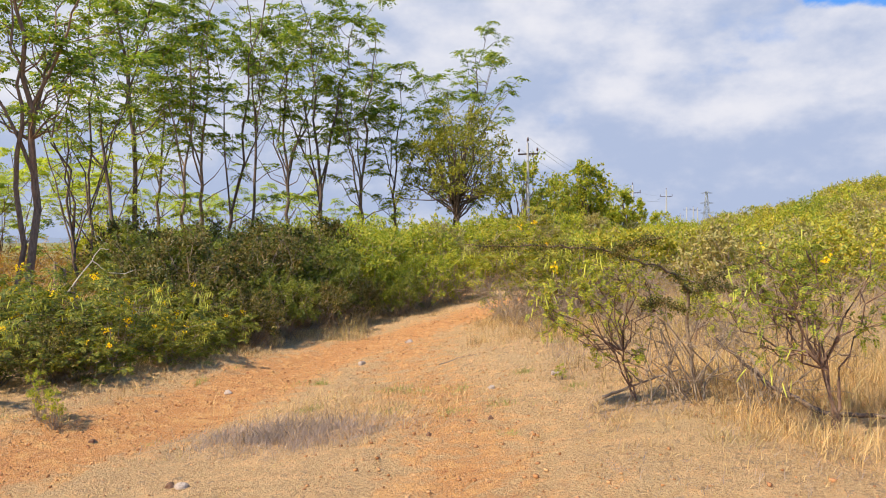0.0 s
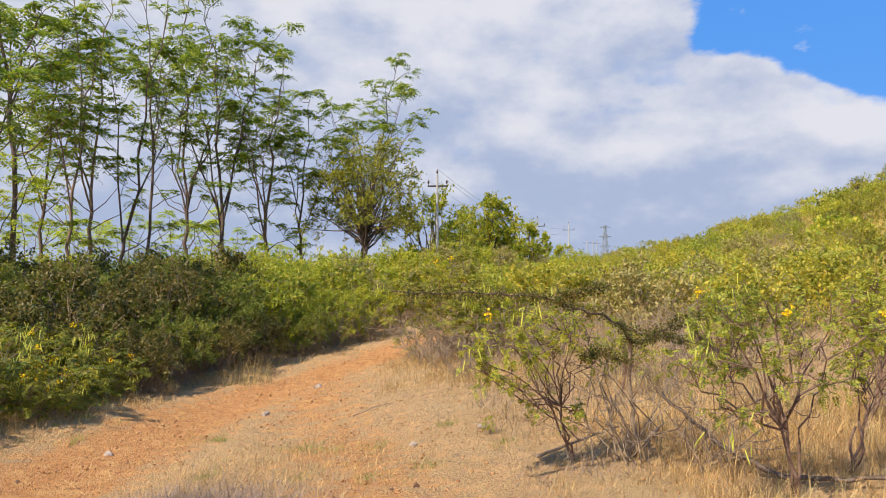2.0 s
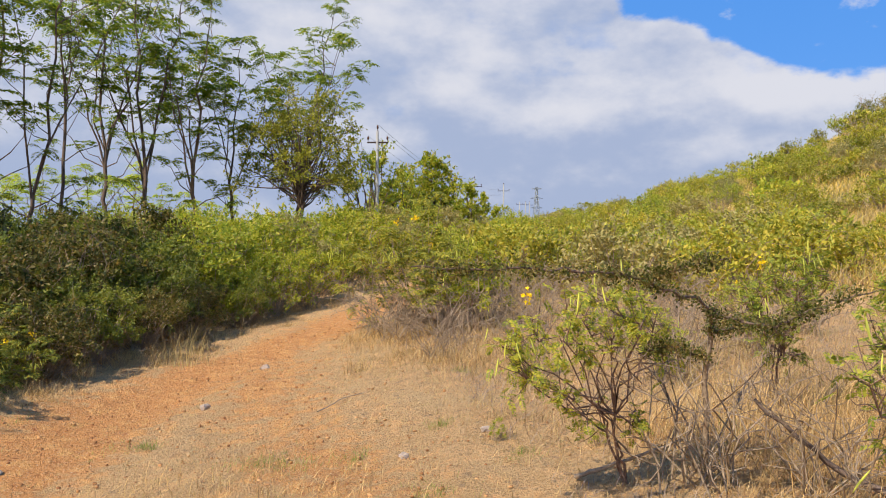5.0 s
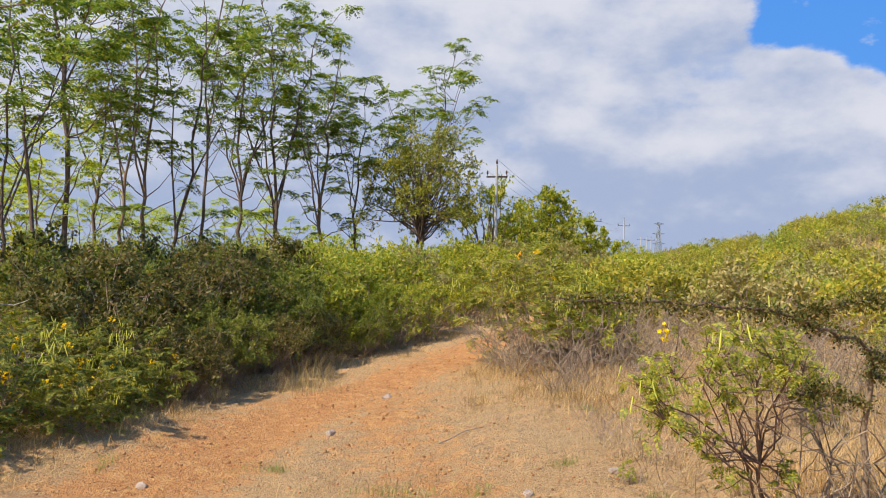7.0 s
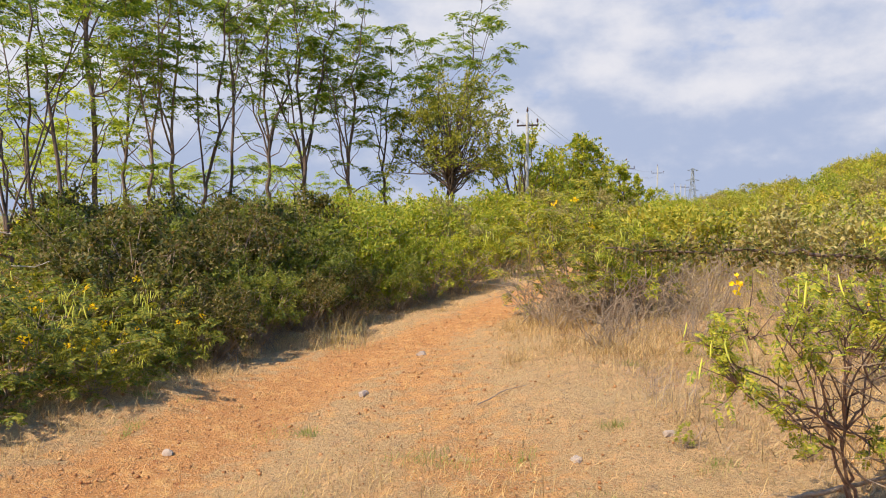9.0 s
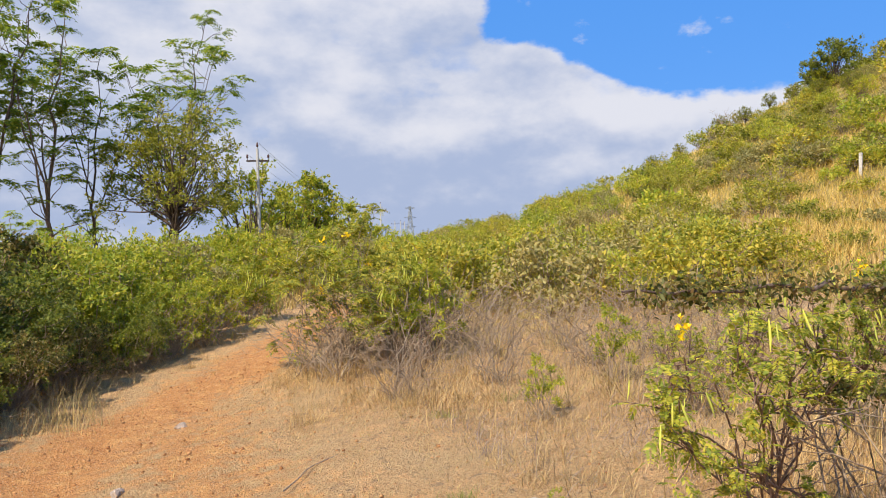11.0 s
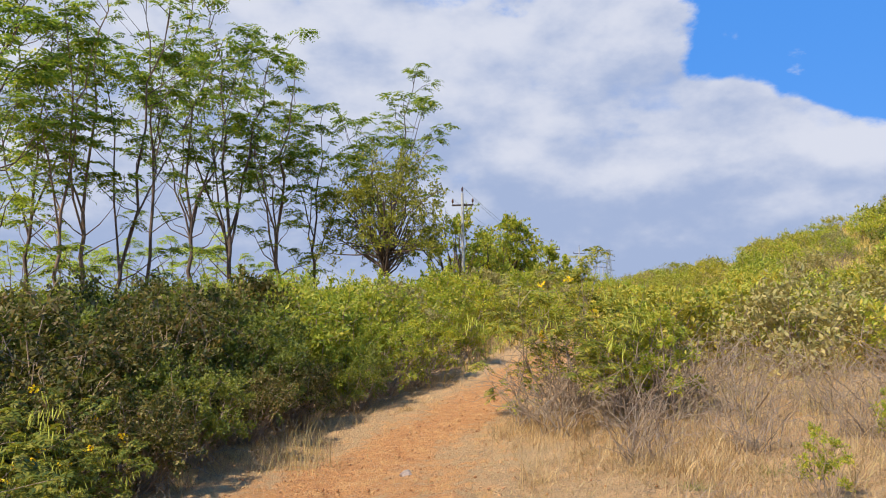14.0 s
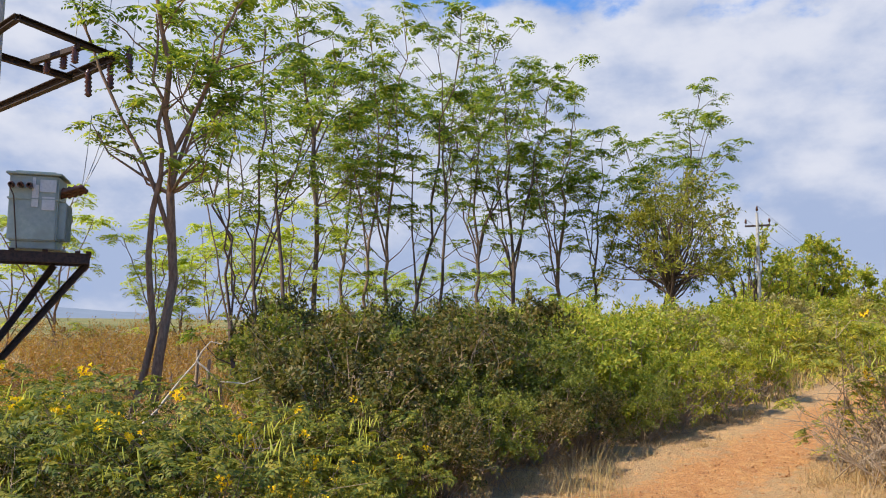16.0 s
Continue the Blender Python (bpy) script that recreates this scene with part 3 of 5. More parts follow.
    for c in fl:
        flower_head(c, sh, rng)
    for c in pd:
        pod_bunch(c, sh, rng)
    return sh


def flower_mesh():
    g = Geo()
    axis = np.array([0, 0, 1.0])
    a = np.arange(5) * 2 * np.pi / 5
    d = unit(np.stack([np.cos(a), np.sin(a), 0 * a + 0.75], 1))
    g.quads(blades(np.zeros((5, 3)), d, np.repeat(axis[None], 5, 0), np.full(5, 1.0), np.full(5, 0.95)))
    g.tube([(0, 0, -0.7), (0, 0, -0.2), (0, 0, 0.1)], (0.08, 0.16, 0.3), 6)
    return g.mesh("flower", M_FLOWER)


def pod_mesh():
    g = Geo()
    g.tube([(0, 0, 0), (0.03, 0, -0.3), (0.05, 0.01, -0.65), (0.03, 0.02, -1.0)], (0.016, 0.045, 0.045, 0.012), 5)
    return g.mesh("seed_pod", M_POD, True)


FLOWER, POD = flower_mesh(), pod_mesh()


def flower_head(c, parent, rng, size=0.026, count=9):
    for _ in range(count):
        o = new("flower", FLOWER)
        o.parent = parent
        p = np.asarray(c) + rng.normal(size=3) * size * 1.15
        o.matrix_basis = pose(*p, rng.uniform(-60, 60), rng.uniform(-60, 60), rng.uniform(0, 360)) @ Matrix.Scale(size, 4)
        o["label"] = "bright yellow trumpet flower"


def pod_bunch(c, parent, rng, length=0.13, count=15):
    for _ in range(count):
        o = new("seed_pod", POD)
        o.parent = parent
        p = np.asarray(c) + rng.normal(size=3) * np.array([0.075, 0.075, 0.06])
        o.matrix_basis = pose(*p, rng.uniform(-24, 24), rng.uniform(-24, 24), rng.uniform(0, 360)) @ Matrix.Scale(length * rng.uniform(0.5, 1.0), 4)
        o["label"] = "long hanging yellow-green pod"


def scatter(templates, places, rng, smin=0.8, smax=1.25):
    for x, y, *s in places:
        t = templates[rng.integers(len(templates))]
        k = (s[0] if s else 1.0) * rng.uniform(smin, smax)
        copy_thing(t, pose(x, y, gz(x, y) - 0.05, 0, 0, rng.uniform(0, 360)) @ Matrix.Scale(k, 4))


HEDGE = "dense dark green shrub with dry twigs in the hedge"
BRIGHTL = "leafy bright green shrub in the hedge beside the track"
hedge = [shrub("hedge_shrub", HEDGE, p, 20 + i, 1.25, 1.95, 40, 340, (0.066, 0.5), m, M_TWIG, bare=46, fill=0.29, group="dark hedge shrubs")
         for i, (p, m) in enumerate([((-4.6, 11.4), M_HEDGE), ((-4.0, 13.4), M_HEDGE), ((-5.6, 12.6), M_OLIVE)])]
scatter(hedge, [(-3.7, 12.4, 0.72), (-3.2, 14.6, 0.9), (-4.9, 14.6), (-6.2, 13.9), (-4.0, 16.2), (-5.6, 16.4), (-7.2, 15.6, 0.8), (-4.5, 10.2, 0.62),
                (-8.8, 15.2, 0.45), (-6.8, 18.0), (-8.6, 17.6, 0.75), (-5.0, 18.4), (-9.8, 17.4, 0.6), (-3.2, 18.2), (-6.6, 20.2), (-10.4, 19.6, 0.65), (-8.6, 20.4, 0.85), (-5.0, 20.6)], np.random.default_rng(31), 0.78, 1.2)
bright = [shrub("leafy_shrub", BRIGHTL, p, 40 + i, 1.25, 2.1, 34, 250, (0.09, 0.42), m, M_TWIG, bare=9, fill=0.29, group="bright green shrubs")
          for i, (p, m) in enumerate([((-2.4, 16.4), M_BRIGHT), ((-1.6, 18.6), M_BRIGHT), ((-1.0, 20.6), M_GREY_LEAF)])]
scatter(bright[:2], [(-3.4, 19.8), (-2.2, 21.4), (-0.4, 23.0), (-3.8, 22.6), (1.0, 26.0), (-1.6, 24.6), (-0.4, 28.0), (-3.6, 25.6), (-5.6, 23.8), (-2.6, 28.4), (-7.4, 23.4), (-5.2, 28.0), (-9.8, 23.0), (-8.0, 27.0), (-12.0, 23.0), (-11.0, 27.5)], np.random.default_rng(32), 0.95, 1.2)
scatter(bright, [(2.2, 29.5), (0.8, 31.5), (3.6, 33.0), (-1.0, 33.0), (2.0, 36.0), (-4.0, 33.0), (5.4, 37.0), (-7.0, 33.0), (3.6, 40.5), (-10.0, 32.0), (6.8, 41.5), (0.0, 39.0)], np.random.default_rng(33), 1.0, 1.3)
rusty = shrub("dry_shrub", "dry reddish-brown brush behind the hedge", (-10.6, 13.4), 50, 1.4, 1.35, 26, 170, (0.06, 0.4), M_RUST_LEAF, M_TWIG, bare=30, group="dry brown shrubs")
scatter([rusty], [(-12.4, 14.6), (-11.6, 16.6), (-13.6, 17.2), (-13.2, 12.8), (-16.5, 18.0), (-18.5, 21.0), (-14.6, 21.5), (-17.0, 24.0), (-20.5, 25.0), (-13.0, 24.5), (-19.0, 29.0), (-16.0, 28.0), (-23.0, 28.0), (-15.4, 15.6), (-15.2, 19.4), (-9.2, 13.8, 0.8)], np.random.default_rng(34))

BELLS = "flowering shrub with feathery leaves, yellow flowers and hanging pods"
bells = [shrub("flowering_shrub", BELLS, (-4.3, 8.3), 60, 0.85, 1.15, 20, 120, (0.05, 0.42), M_BELL, feather=True, flowers=6, pods=8, group="yellow flowering shrubs"),
         shrub("flowering_shrub", BELLS, (-4.5, 9.6), 61, 0.9, 1.05, 22, 130, (0.05, 0.42), M_BELL_PALE, feather=True, flowers=7, pods=6, group="yellow flowering shrubs")]
scatter(bells, [(-5.4, 7.5), (-5.8, 8.8), (-6.9, 7.9), (-7.2, 9.4), (-6.3, 10.3, 0.9), (-8.4, 9.0), (-8.6, 10.6), (-6.4, 6.4), (-5.0, 6.3, 0.8), (-3.75, 9.3, 0.62), (-9.8, 9.6), (-7.9, 7.0)], np.random.default_rng(35), 0.9, 1.15)
scatter(hedge[:2], [(-5.2, 8.9, 0.5), (-6.6, 9.2, 0.5), (-7.6, 10.4, 0.5), (-4.5, 7.3, 0.42), (-8.0, 8.2, 0.5), (-5.9, 7.0, 0.45), (-5.0, 10.5, 0.5)], np.random.default_rng(36), 0.9, 1.1)

scatter(hedge, [(-3.35, 10.7, 0.5), (-3.1, 11.7, 0.5), (-2.75, 12.9, 0.5), (-2.3, 14.2, 0.55), (-1.6, 15.6, 0.5), (-3.6, 11.9, 0.6), (-2.9, 13.8, 0.65)], np.random.default_rng(41), 0.9, 1.1)
scatter(bells, [(-3.9, 10.5, 0.8), (-3.6, 8.5, 0.55), (-3.55, 9.9, 0.6), (-4.2, 7.4, 0.7)], np.random.default_rng(42), 0.9, 1.1)
scatter(bright[:2], [(-1.9, 15.9, 0.6), (-1.1, 17.0, 0.6), (-0.5, 18.4, 0.6), (0.3, 20.4, 0.7)], np.random.default_rng(43), 0.9, 1.1)

# beside the walker's way, on the hill side
FEATH = "small open shrub with feathery yellow-green leaves and crooked stems"


def open_shrub(label, base, clumps, seed, mat, leaf=0.088, twigs=8, per=4, rb=0.16, fork=0.42, thick=0.010, flowers=(), pods=()):
    """A shrub of few crooked stems that fork low and carry separate sprays of feather leaves."""
    rng = np.random.default_rng(seed)
    o = np.array([base[0], base[1], gz(*base) - 0.03])
    sh = thing("feathery_shrub", tuple(o), label, "shrub", "feathery shrubs")
    st, lf = Geo(), Geo()
    cl = np.array(clumps, float) - o
    mid = cl.mean(0)
    knots = []
    for k in range(3):
        near = cl[k::3].mean(0)
        knot = np.array([near[0] * 0.32, near[1] * 0.32, mid[2] * fork * rng.uniform(0.8, 1.3)]) + rng.normal(size=3) * 0.03
        st.tube(bend(rng, rng.normal(size=3) * 0.015 * np.array([1, 1, 0]), knot, 5, 0.03, 0.05), np.linspace(thick, thick * 0.7, 5), 5)
        knots.append(knot)
    for i, c in enumerate(cl):
        knot = min(knots, key=lambda q: np.linalg.norm(q - c) + 0.1 * rng.random())
        stem = bend(rng, knot, c, 6, 0.03, 0.05)
        st.tube(stem, np.linspace(thick * 0.62, 0.0035, 6), 4)
        for _ in range(3):
            j = rng.integers(1, 5)
            st.tube(bend(rng, stem[j], stem[j] + dirs(rng, 1, 0.4)[0] * rng.uniform(0.08, 0.26), 4, 0, 0.1), (0.004, 0.003, 0.0025, 0.0015), 3)
        for _ in range(twigs):
            d = dirs(rng, 1, 0.25)[0]
            tip = c + d * rb * rng.uniform(0.4, 1.25)
            tw = bend(rng, stem[4] + (c - stem[4]) * rng.random(), tip, 4, 0.04, 0.06)
            st.tube(tw, (0.0035, 0.003, 0.0024, 0.0014), 3)
            at = tw[rng.integers(1, 4, per)] + rng.normal(size=(per, 3)) * 0.012
            ld = unit(d * 0.5 + dirs(rng, per, 0.2))
            lf.quads(pinnate(rng, at, ld, leaf * rng.uniform(0.6, 1.15, per), 8, leaf * 0.28, 0.42, 0.28))
    gpart("stem", st, M_STEM, sh, smooth=True)
    gpart("foliage", lf, mat, sh)
    for c in flowers:
        flower_head(np.array(c) - o, sh, rng, 0.017, 9)
    for c in pods:
        pod_bunch(np.array(c) - o, sh, rng, 0.12, 8)
    return sh


s1 = open_shrub("small open feathery yellow-green shrub with a yellow flower head", (1.85, 5.66),
                [(1.15, 5.36, 1.20), (1.05, 5.33, 1.02), (1.34, 5.30, 1.24), (1.56, 5.26, 1.34), (1.40, 5.18, 1.02), (1.62, 5.34, 1.08), (1.80, 5.32, 1.28), (1.18, 5.40, 0.86), (1.95, 5.50, 1.16),
                 (1.48, 5.45, 1.18), (1.72, 5.15, 1.20), (1.28, 5.15, 1.10), (1.50, 5.50, 0.62), (1.80, 5.48, 0.56), (1.10, 5.30, 0.90), (1.30, 5.28, 0.80), (1.98, 5.45, 0.95)], 70, M_SPRAY, flowers=[(1.14, 5.36, 1.305)], pods=[(1.45, 5.15, 1.42), (1.02, 5.3, 1.10)])
s3 = open_shrub(FEATH, (2.95, 4.35),
                [(2.12, 3.98, 1.10), (2.42, 4.20, 1.40), (2.76, 4.20, 1.44), (3.10, 4.20, 1.40), (2.30, 4.10, 1.22), (2.60, 4.10, 1.20), (2.90, 4.20, 1.22), (3.12, 4.30, 1.02), (2.38, 4.16, 0.84), (3.22, 3.95, 1.32),
                 (2.70, 4.00, 1.02), (2.50, 4.40, 1.06), (2.95, 4.45, 1.36), (2.65, 4.35, 1.34)], 71, M_SPRAY, rb=0.18, thick=0.014, flowers=[(2.78, 4.12, 1.40)], pods=[(2.40, 4.14, 0.72), (2.22, 4.0, 1.22)])
s4 = open_shrub("thin feathery shrub with twisted stems and yellow flowers", (3.55, 4.75),
                [(3.70, 4.60, 1.26), (3.90, 4.60, 1.24), (3.50, 4.62, 1.08), (4.10, 4.62, 1.06), (3.62, 4.72, 0.86), (3.82, 4.90, 1.10)], 74, M_SPRAY, thick=0.012, flowers=[(3.71, 4.58, 1.36), (3.86, 4.60, 1.32)])
scatter([s1, s3], [(3.7, 7.0), (4.2, 5.6), (5.0, 6.4), (5.5, 7.8), (3.0, 8.2, 0.6), (4.6, 8.8, 0.8)], np.random.default_rng(37), 0.85, 1.1)
podbush = shrub("flowering_shrub", "sprawling shrub hung with yellow-green pods and yellow flowers", (1.35, 12.9), 72, 1.15, 1.95, 24, 170, (0.055, 0.42), M_BELL_PALE, M_TWIG, feather=True, flowers=5, pods=14, bare=34, group="yellow flowering shrubs")
weed = shrub("leafy_weed", "upright dark green weed growing through the shrub", (2.05, 11.9), 73, 0.42, 1.35, 12, 170, (0.06, 0.35), M_BRIGHT, bare=14, lift=0.15, group="green weeds")
scatter([weed], [(1.75, 12.05, 0.85), (2.35, 12.2, 0.9), (2.0, 12.6, 1.0), (2.14, 8.6, 0.42), (3.31, 9.38, 0.6), (1.3, 6.75, 0.16), (1.95, 6.4, 0.15), (-3.55, 5.65, 0.36), (-3.35, 5.55, 0.26)], np.random.default_rng(38), 0.95, 1.05)

FIELD = "low bushy yellow-green shrub on the slope"
field = [shrub("field_shrub", FIELD, p, 80 + i, 1.3, 1.5, 22, 150, (0.115, 0.45), m, M_TWIG, bare=16, lift=0.12, group="shrubs on the slope")
         for i, (p, m) in enumerate([((4.0, 17.0), M_SHRUB), ((7.2, 19.0), M_BRIGHT), ((10.5, 17.5), M_SHRUB), ((6.0, 24.0), M_FEATHER), ((12.5, 22.0), M_GREY_LEAF)])]


def fill_field():
    rng = np.random.default_rng(90)
    spots = []
    for _ in range(520):
        az, r = rng.uniform(4, 64), 13 + 85 * rng.random() ** 1.25
        x, y = polar(az, r, 0, 4)
        if line_gap(np.array([x]), np.array([y]), TRACK)[0] < 1.8 + 0.02 * r:
            continue
        if az > 38 and r < 58 and rng.random() < 0.88:
            continue
        if 50 < az < 61 and r < 48:
            continue
        if az > 30 and rng.random() < 0.25 or az > 25 and r < 19 and rng.random() < 0.6:
            continue
        if any((x - a) ** 2 + (y - b) ** 2 < (0.9 + 0.018 * r) ** 2 for a, b, _ in spots):
            continue
        spots.append((x, y, 0.8 + 0.004 * r))
        if len(spots) >= 215:
            break
    scatter([field[0], field[1], field[0], field[2], field[3], field[2], field[4]], spots, rng, 0.75, 1.2)


fill_field()


HILL = "low olive-green bush dotted over the grassy hillside"
hillb = [shrub("hill_bush", HILL, polar(a, 46, 0, 4), 85 + i, 1.5, 1.3, 16, 75, (0.2, 0.55), m, M_TWIG, bare=6, lift=0.1, group="bushes on the hillside")
         for i, (a, m) in enumerate([(44, M_OLIVE_TREE), (47, M_GREY_LEAF), (50, M_FEATHER), (52, M_SHRUB)])]


def fill_slope():
    rng = np.random.default_rng(91)
    spots = []
    for _ in range(150):
        az, r = rng.uniform(33, 66), 17 + 66 * rng.random() ** 0.8
        x, y = polar(az, r, 0, 4)
        if 51 < az < 60 and r < 46 or any((x - a) ** 2 + (y - b) ** 2 < 1.2 for a, b, _ in spots):
            continue
        spots.append((x, y, rng.choice([0.3, 0.4, 0.55, 0.85]) + 0.005 * r))
    scatter([hillb[0], hillb[1], hillb[0], hillb[3], hillb[0], hillb[2], hillb[3]], spots, rng, 0.7, 1.2)


fill_slope()
BUSHY = "dense rounded bushy tree with green foliage"
olive = shrub("tree", "bushy olive-green tree with dark spreading limbs", polar(-1.2, 38), 95, 3.5, 9.4, 70, 150, (0.20, 0.42), M_OLIVE_TREE, M_BARK_DARK, trunk=0.13, lift=0.42, fill=0.26, group="bushy trees")
yellowish = shrub("tree", "low bushy tree with yellow-olive foliage", (2.4, 46.5), 96, 2.6, 6.3, 40, 140, (0.22, 0.5), M_FEATHER, M_BARK_DARK, trunk=0.14, lift=0.12, fill=0.3, group="bushy trees")
round_tree = shrub("tree", BUSHY, (8.2, 66.0), 97, 3.0, 8.0, 60, 190, (0.28, 0.5), M_ROUND, M_BARK_DARK, trunk=0.2, lift=0.08, fill=0.3, group="bushy trees")
dark_tree = shrub("tree", "dark green bushy tree beside the field", (13.0, 72.0), 98, 2.4, 5.4, 34, 160, (0.28, 0.5), M_BRIGHT, M_BARK_DARK, trunk=0.16, lift=0.1, fill=0.3, group="bushy trees")
copy_thing(dark_tree, pose(4.7, 68.0, 0, 0, 0, 70) @ Matrix.Scale(0.95, 4))
copy_thing(dark_tree, pose(19.5, 88.0, 0, 0, 0, 170) @ Matrix.Scale(0.85, 4))
copy_thing(yellowish, pose(4.6, 49.0, 0, 0, 0, 60) @ Matrix.Scale(0.8, 4))


def on_hill(t, az, r, size, rz=0):
    x, y = polar(az, r, -0.66, 3.48)
    return copy_thing(t, pose(x, y, gz(x, y) - 0.2, 0, 0, rz) @ Matrix.Scale(size, 4))


hill_tree = shrub("tree", "dense dark green rounded tree on the ridge", polar(46.9, 83, -0.66, 3.48), 99, 3.0, 4.3, 40, 190, (0.26, 0.5), M_OLIVE, M_BARK_DARK, trunk=0.18, lift=0.05, fill=0.3, group="bushy trees")
for az, r, s, rz in ((53.6, 82, 0.55, 15), (54.8, 80, 0.72, 75), (56.2, 80, 0.62, 135), (57.6, 78, 0.55, 195), (59.5, 78, 0.6, 255), (55.6, 70, 0.5, 315)):
    on_hill(hill_tree, az, r, s, rz)
for az, r, s, rz in ((54.2, 74, 0.36, 10), (56.8, 72, 0.4, 80), (58.6, 70, 0.42, 300), (62, 66, 0.5, 30), (65, 66, 0.5, 130), (52.6, 80, 0.3, 200)):
    on_hill(yellowish, az, r, s, rz)
for az, r, s, rz in ((39.4, 84, 0.3, 0), (34.6, 84, 0.27, 60), (36.6, 84, 0.24, 140), (41.2, 82, 0.26, 190), (42.8, 84, 0.25, 90), (44.4, 80, 0.28, 250), (46.0, 76, 0.3, 20), (48.0, 74, 0.3, 120), (33.4, 86, 0.2, 10)):
    on_hill(olive, az, r, s, rz)


# ---- grasses ----
def grass(name, label, xs, ys, rng, hmin, hmax, width, mat, lean=0.35, cat="grass"):
    k = len(xs)
    z = height(xs, ys) - 0.05 * track_amount(xs, ys) - 0.01
    p = np.stack([xs, ys, z], 1)
    L = (rng.uniform(hmin, hmax, k) * np.clip((ys - 1.5) / 6, 0.4, 1))[:, None]
    a = rng.uniform(0, 2 * np.pi, k)
    out = np.stack([np.cos(a), np.sin(a), 0 * a], 1)
    tilt = np.abs(rng.normal(size=(k, 1))) * lean
    s = np.stack([-np.sin(a + 0.6), np.cos(a + 0.6), 0 * a], 1) * width * rng.uniform(0.6, 1.3, (k, 1))
    mid = p + L * 0.55 * unit(np.array([0, 0, 1.0]) + out * tilt)
    tip = mid + L * 0.5 * unit(np.array([0, 0, 1.0]) + out * (tilt * 2.6 + 0.1))
    g = Geo()
    if hmax < 0.12:
        g.quads(np.stack([p - s, p + s, tip + s * 0.4, tip - s * 0.4], 1))
        return tagged(new(name, g.mesh(name, mat)), label, cat, "", "stuff")
    v = np.stack([p - s, p + s, mid + s * 0.8, mid - s * 0.8, tip + s * 0.15, tip - s * 0.15], 1).reshape(-1, 3)
    b = np.arange(k)[:, None] * 6
    g.add(v, np.concatenate([b + np.array([[0, 1, 2, 3]]), b + np.array([[3, 2, 4, 5]])]))
    return tagged(new(name, g.mesh(name, mat)), label, cat, "", "stuff")


def clumped(rng, k, x0, x1, y0, y1, clumps, spread):
    cx, cy = rng.uniform(x0, x1, clumps), rng.uniform(y0, y1, clumps)
    i = rng.integers(0, clumps, k)
    s = rng.uniform(0.5, 1.5, clumps)[i] * spread
    return cx[i] + rng.normal(size=k) * s, cy[i] + rng.normal(size=k) * s


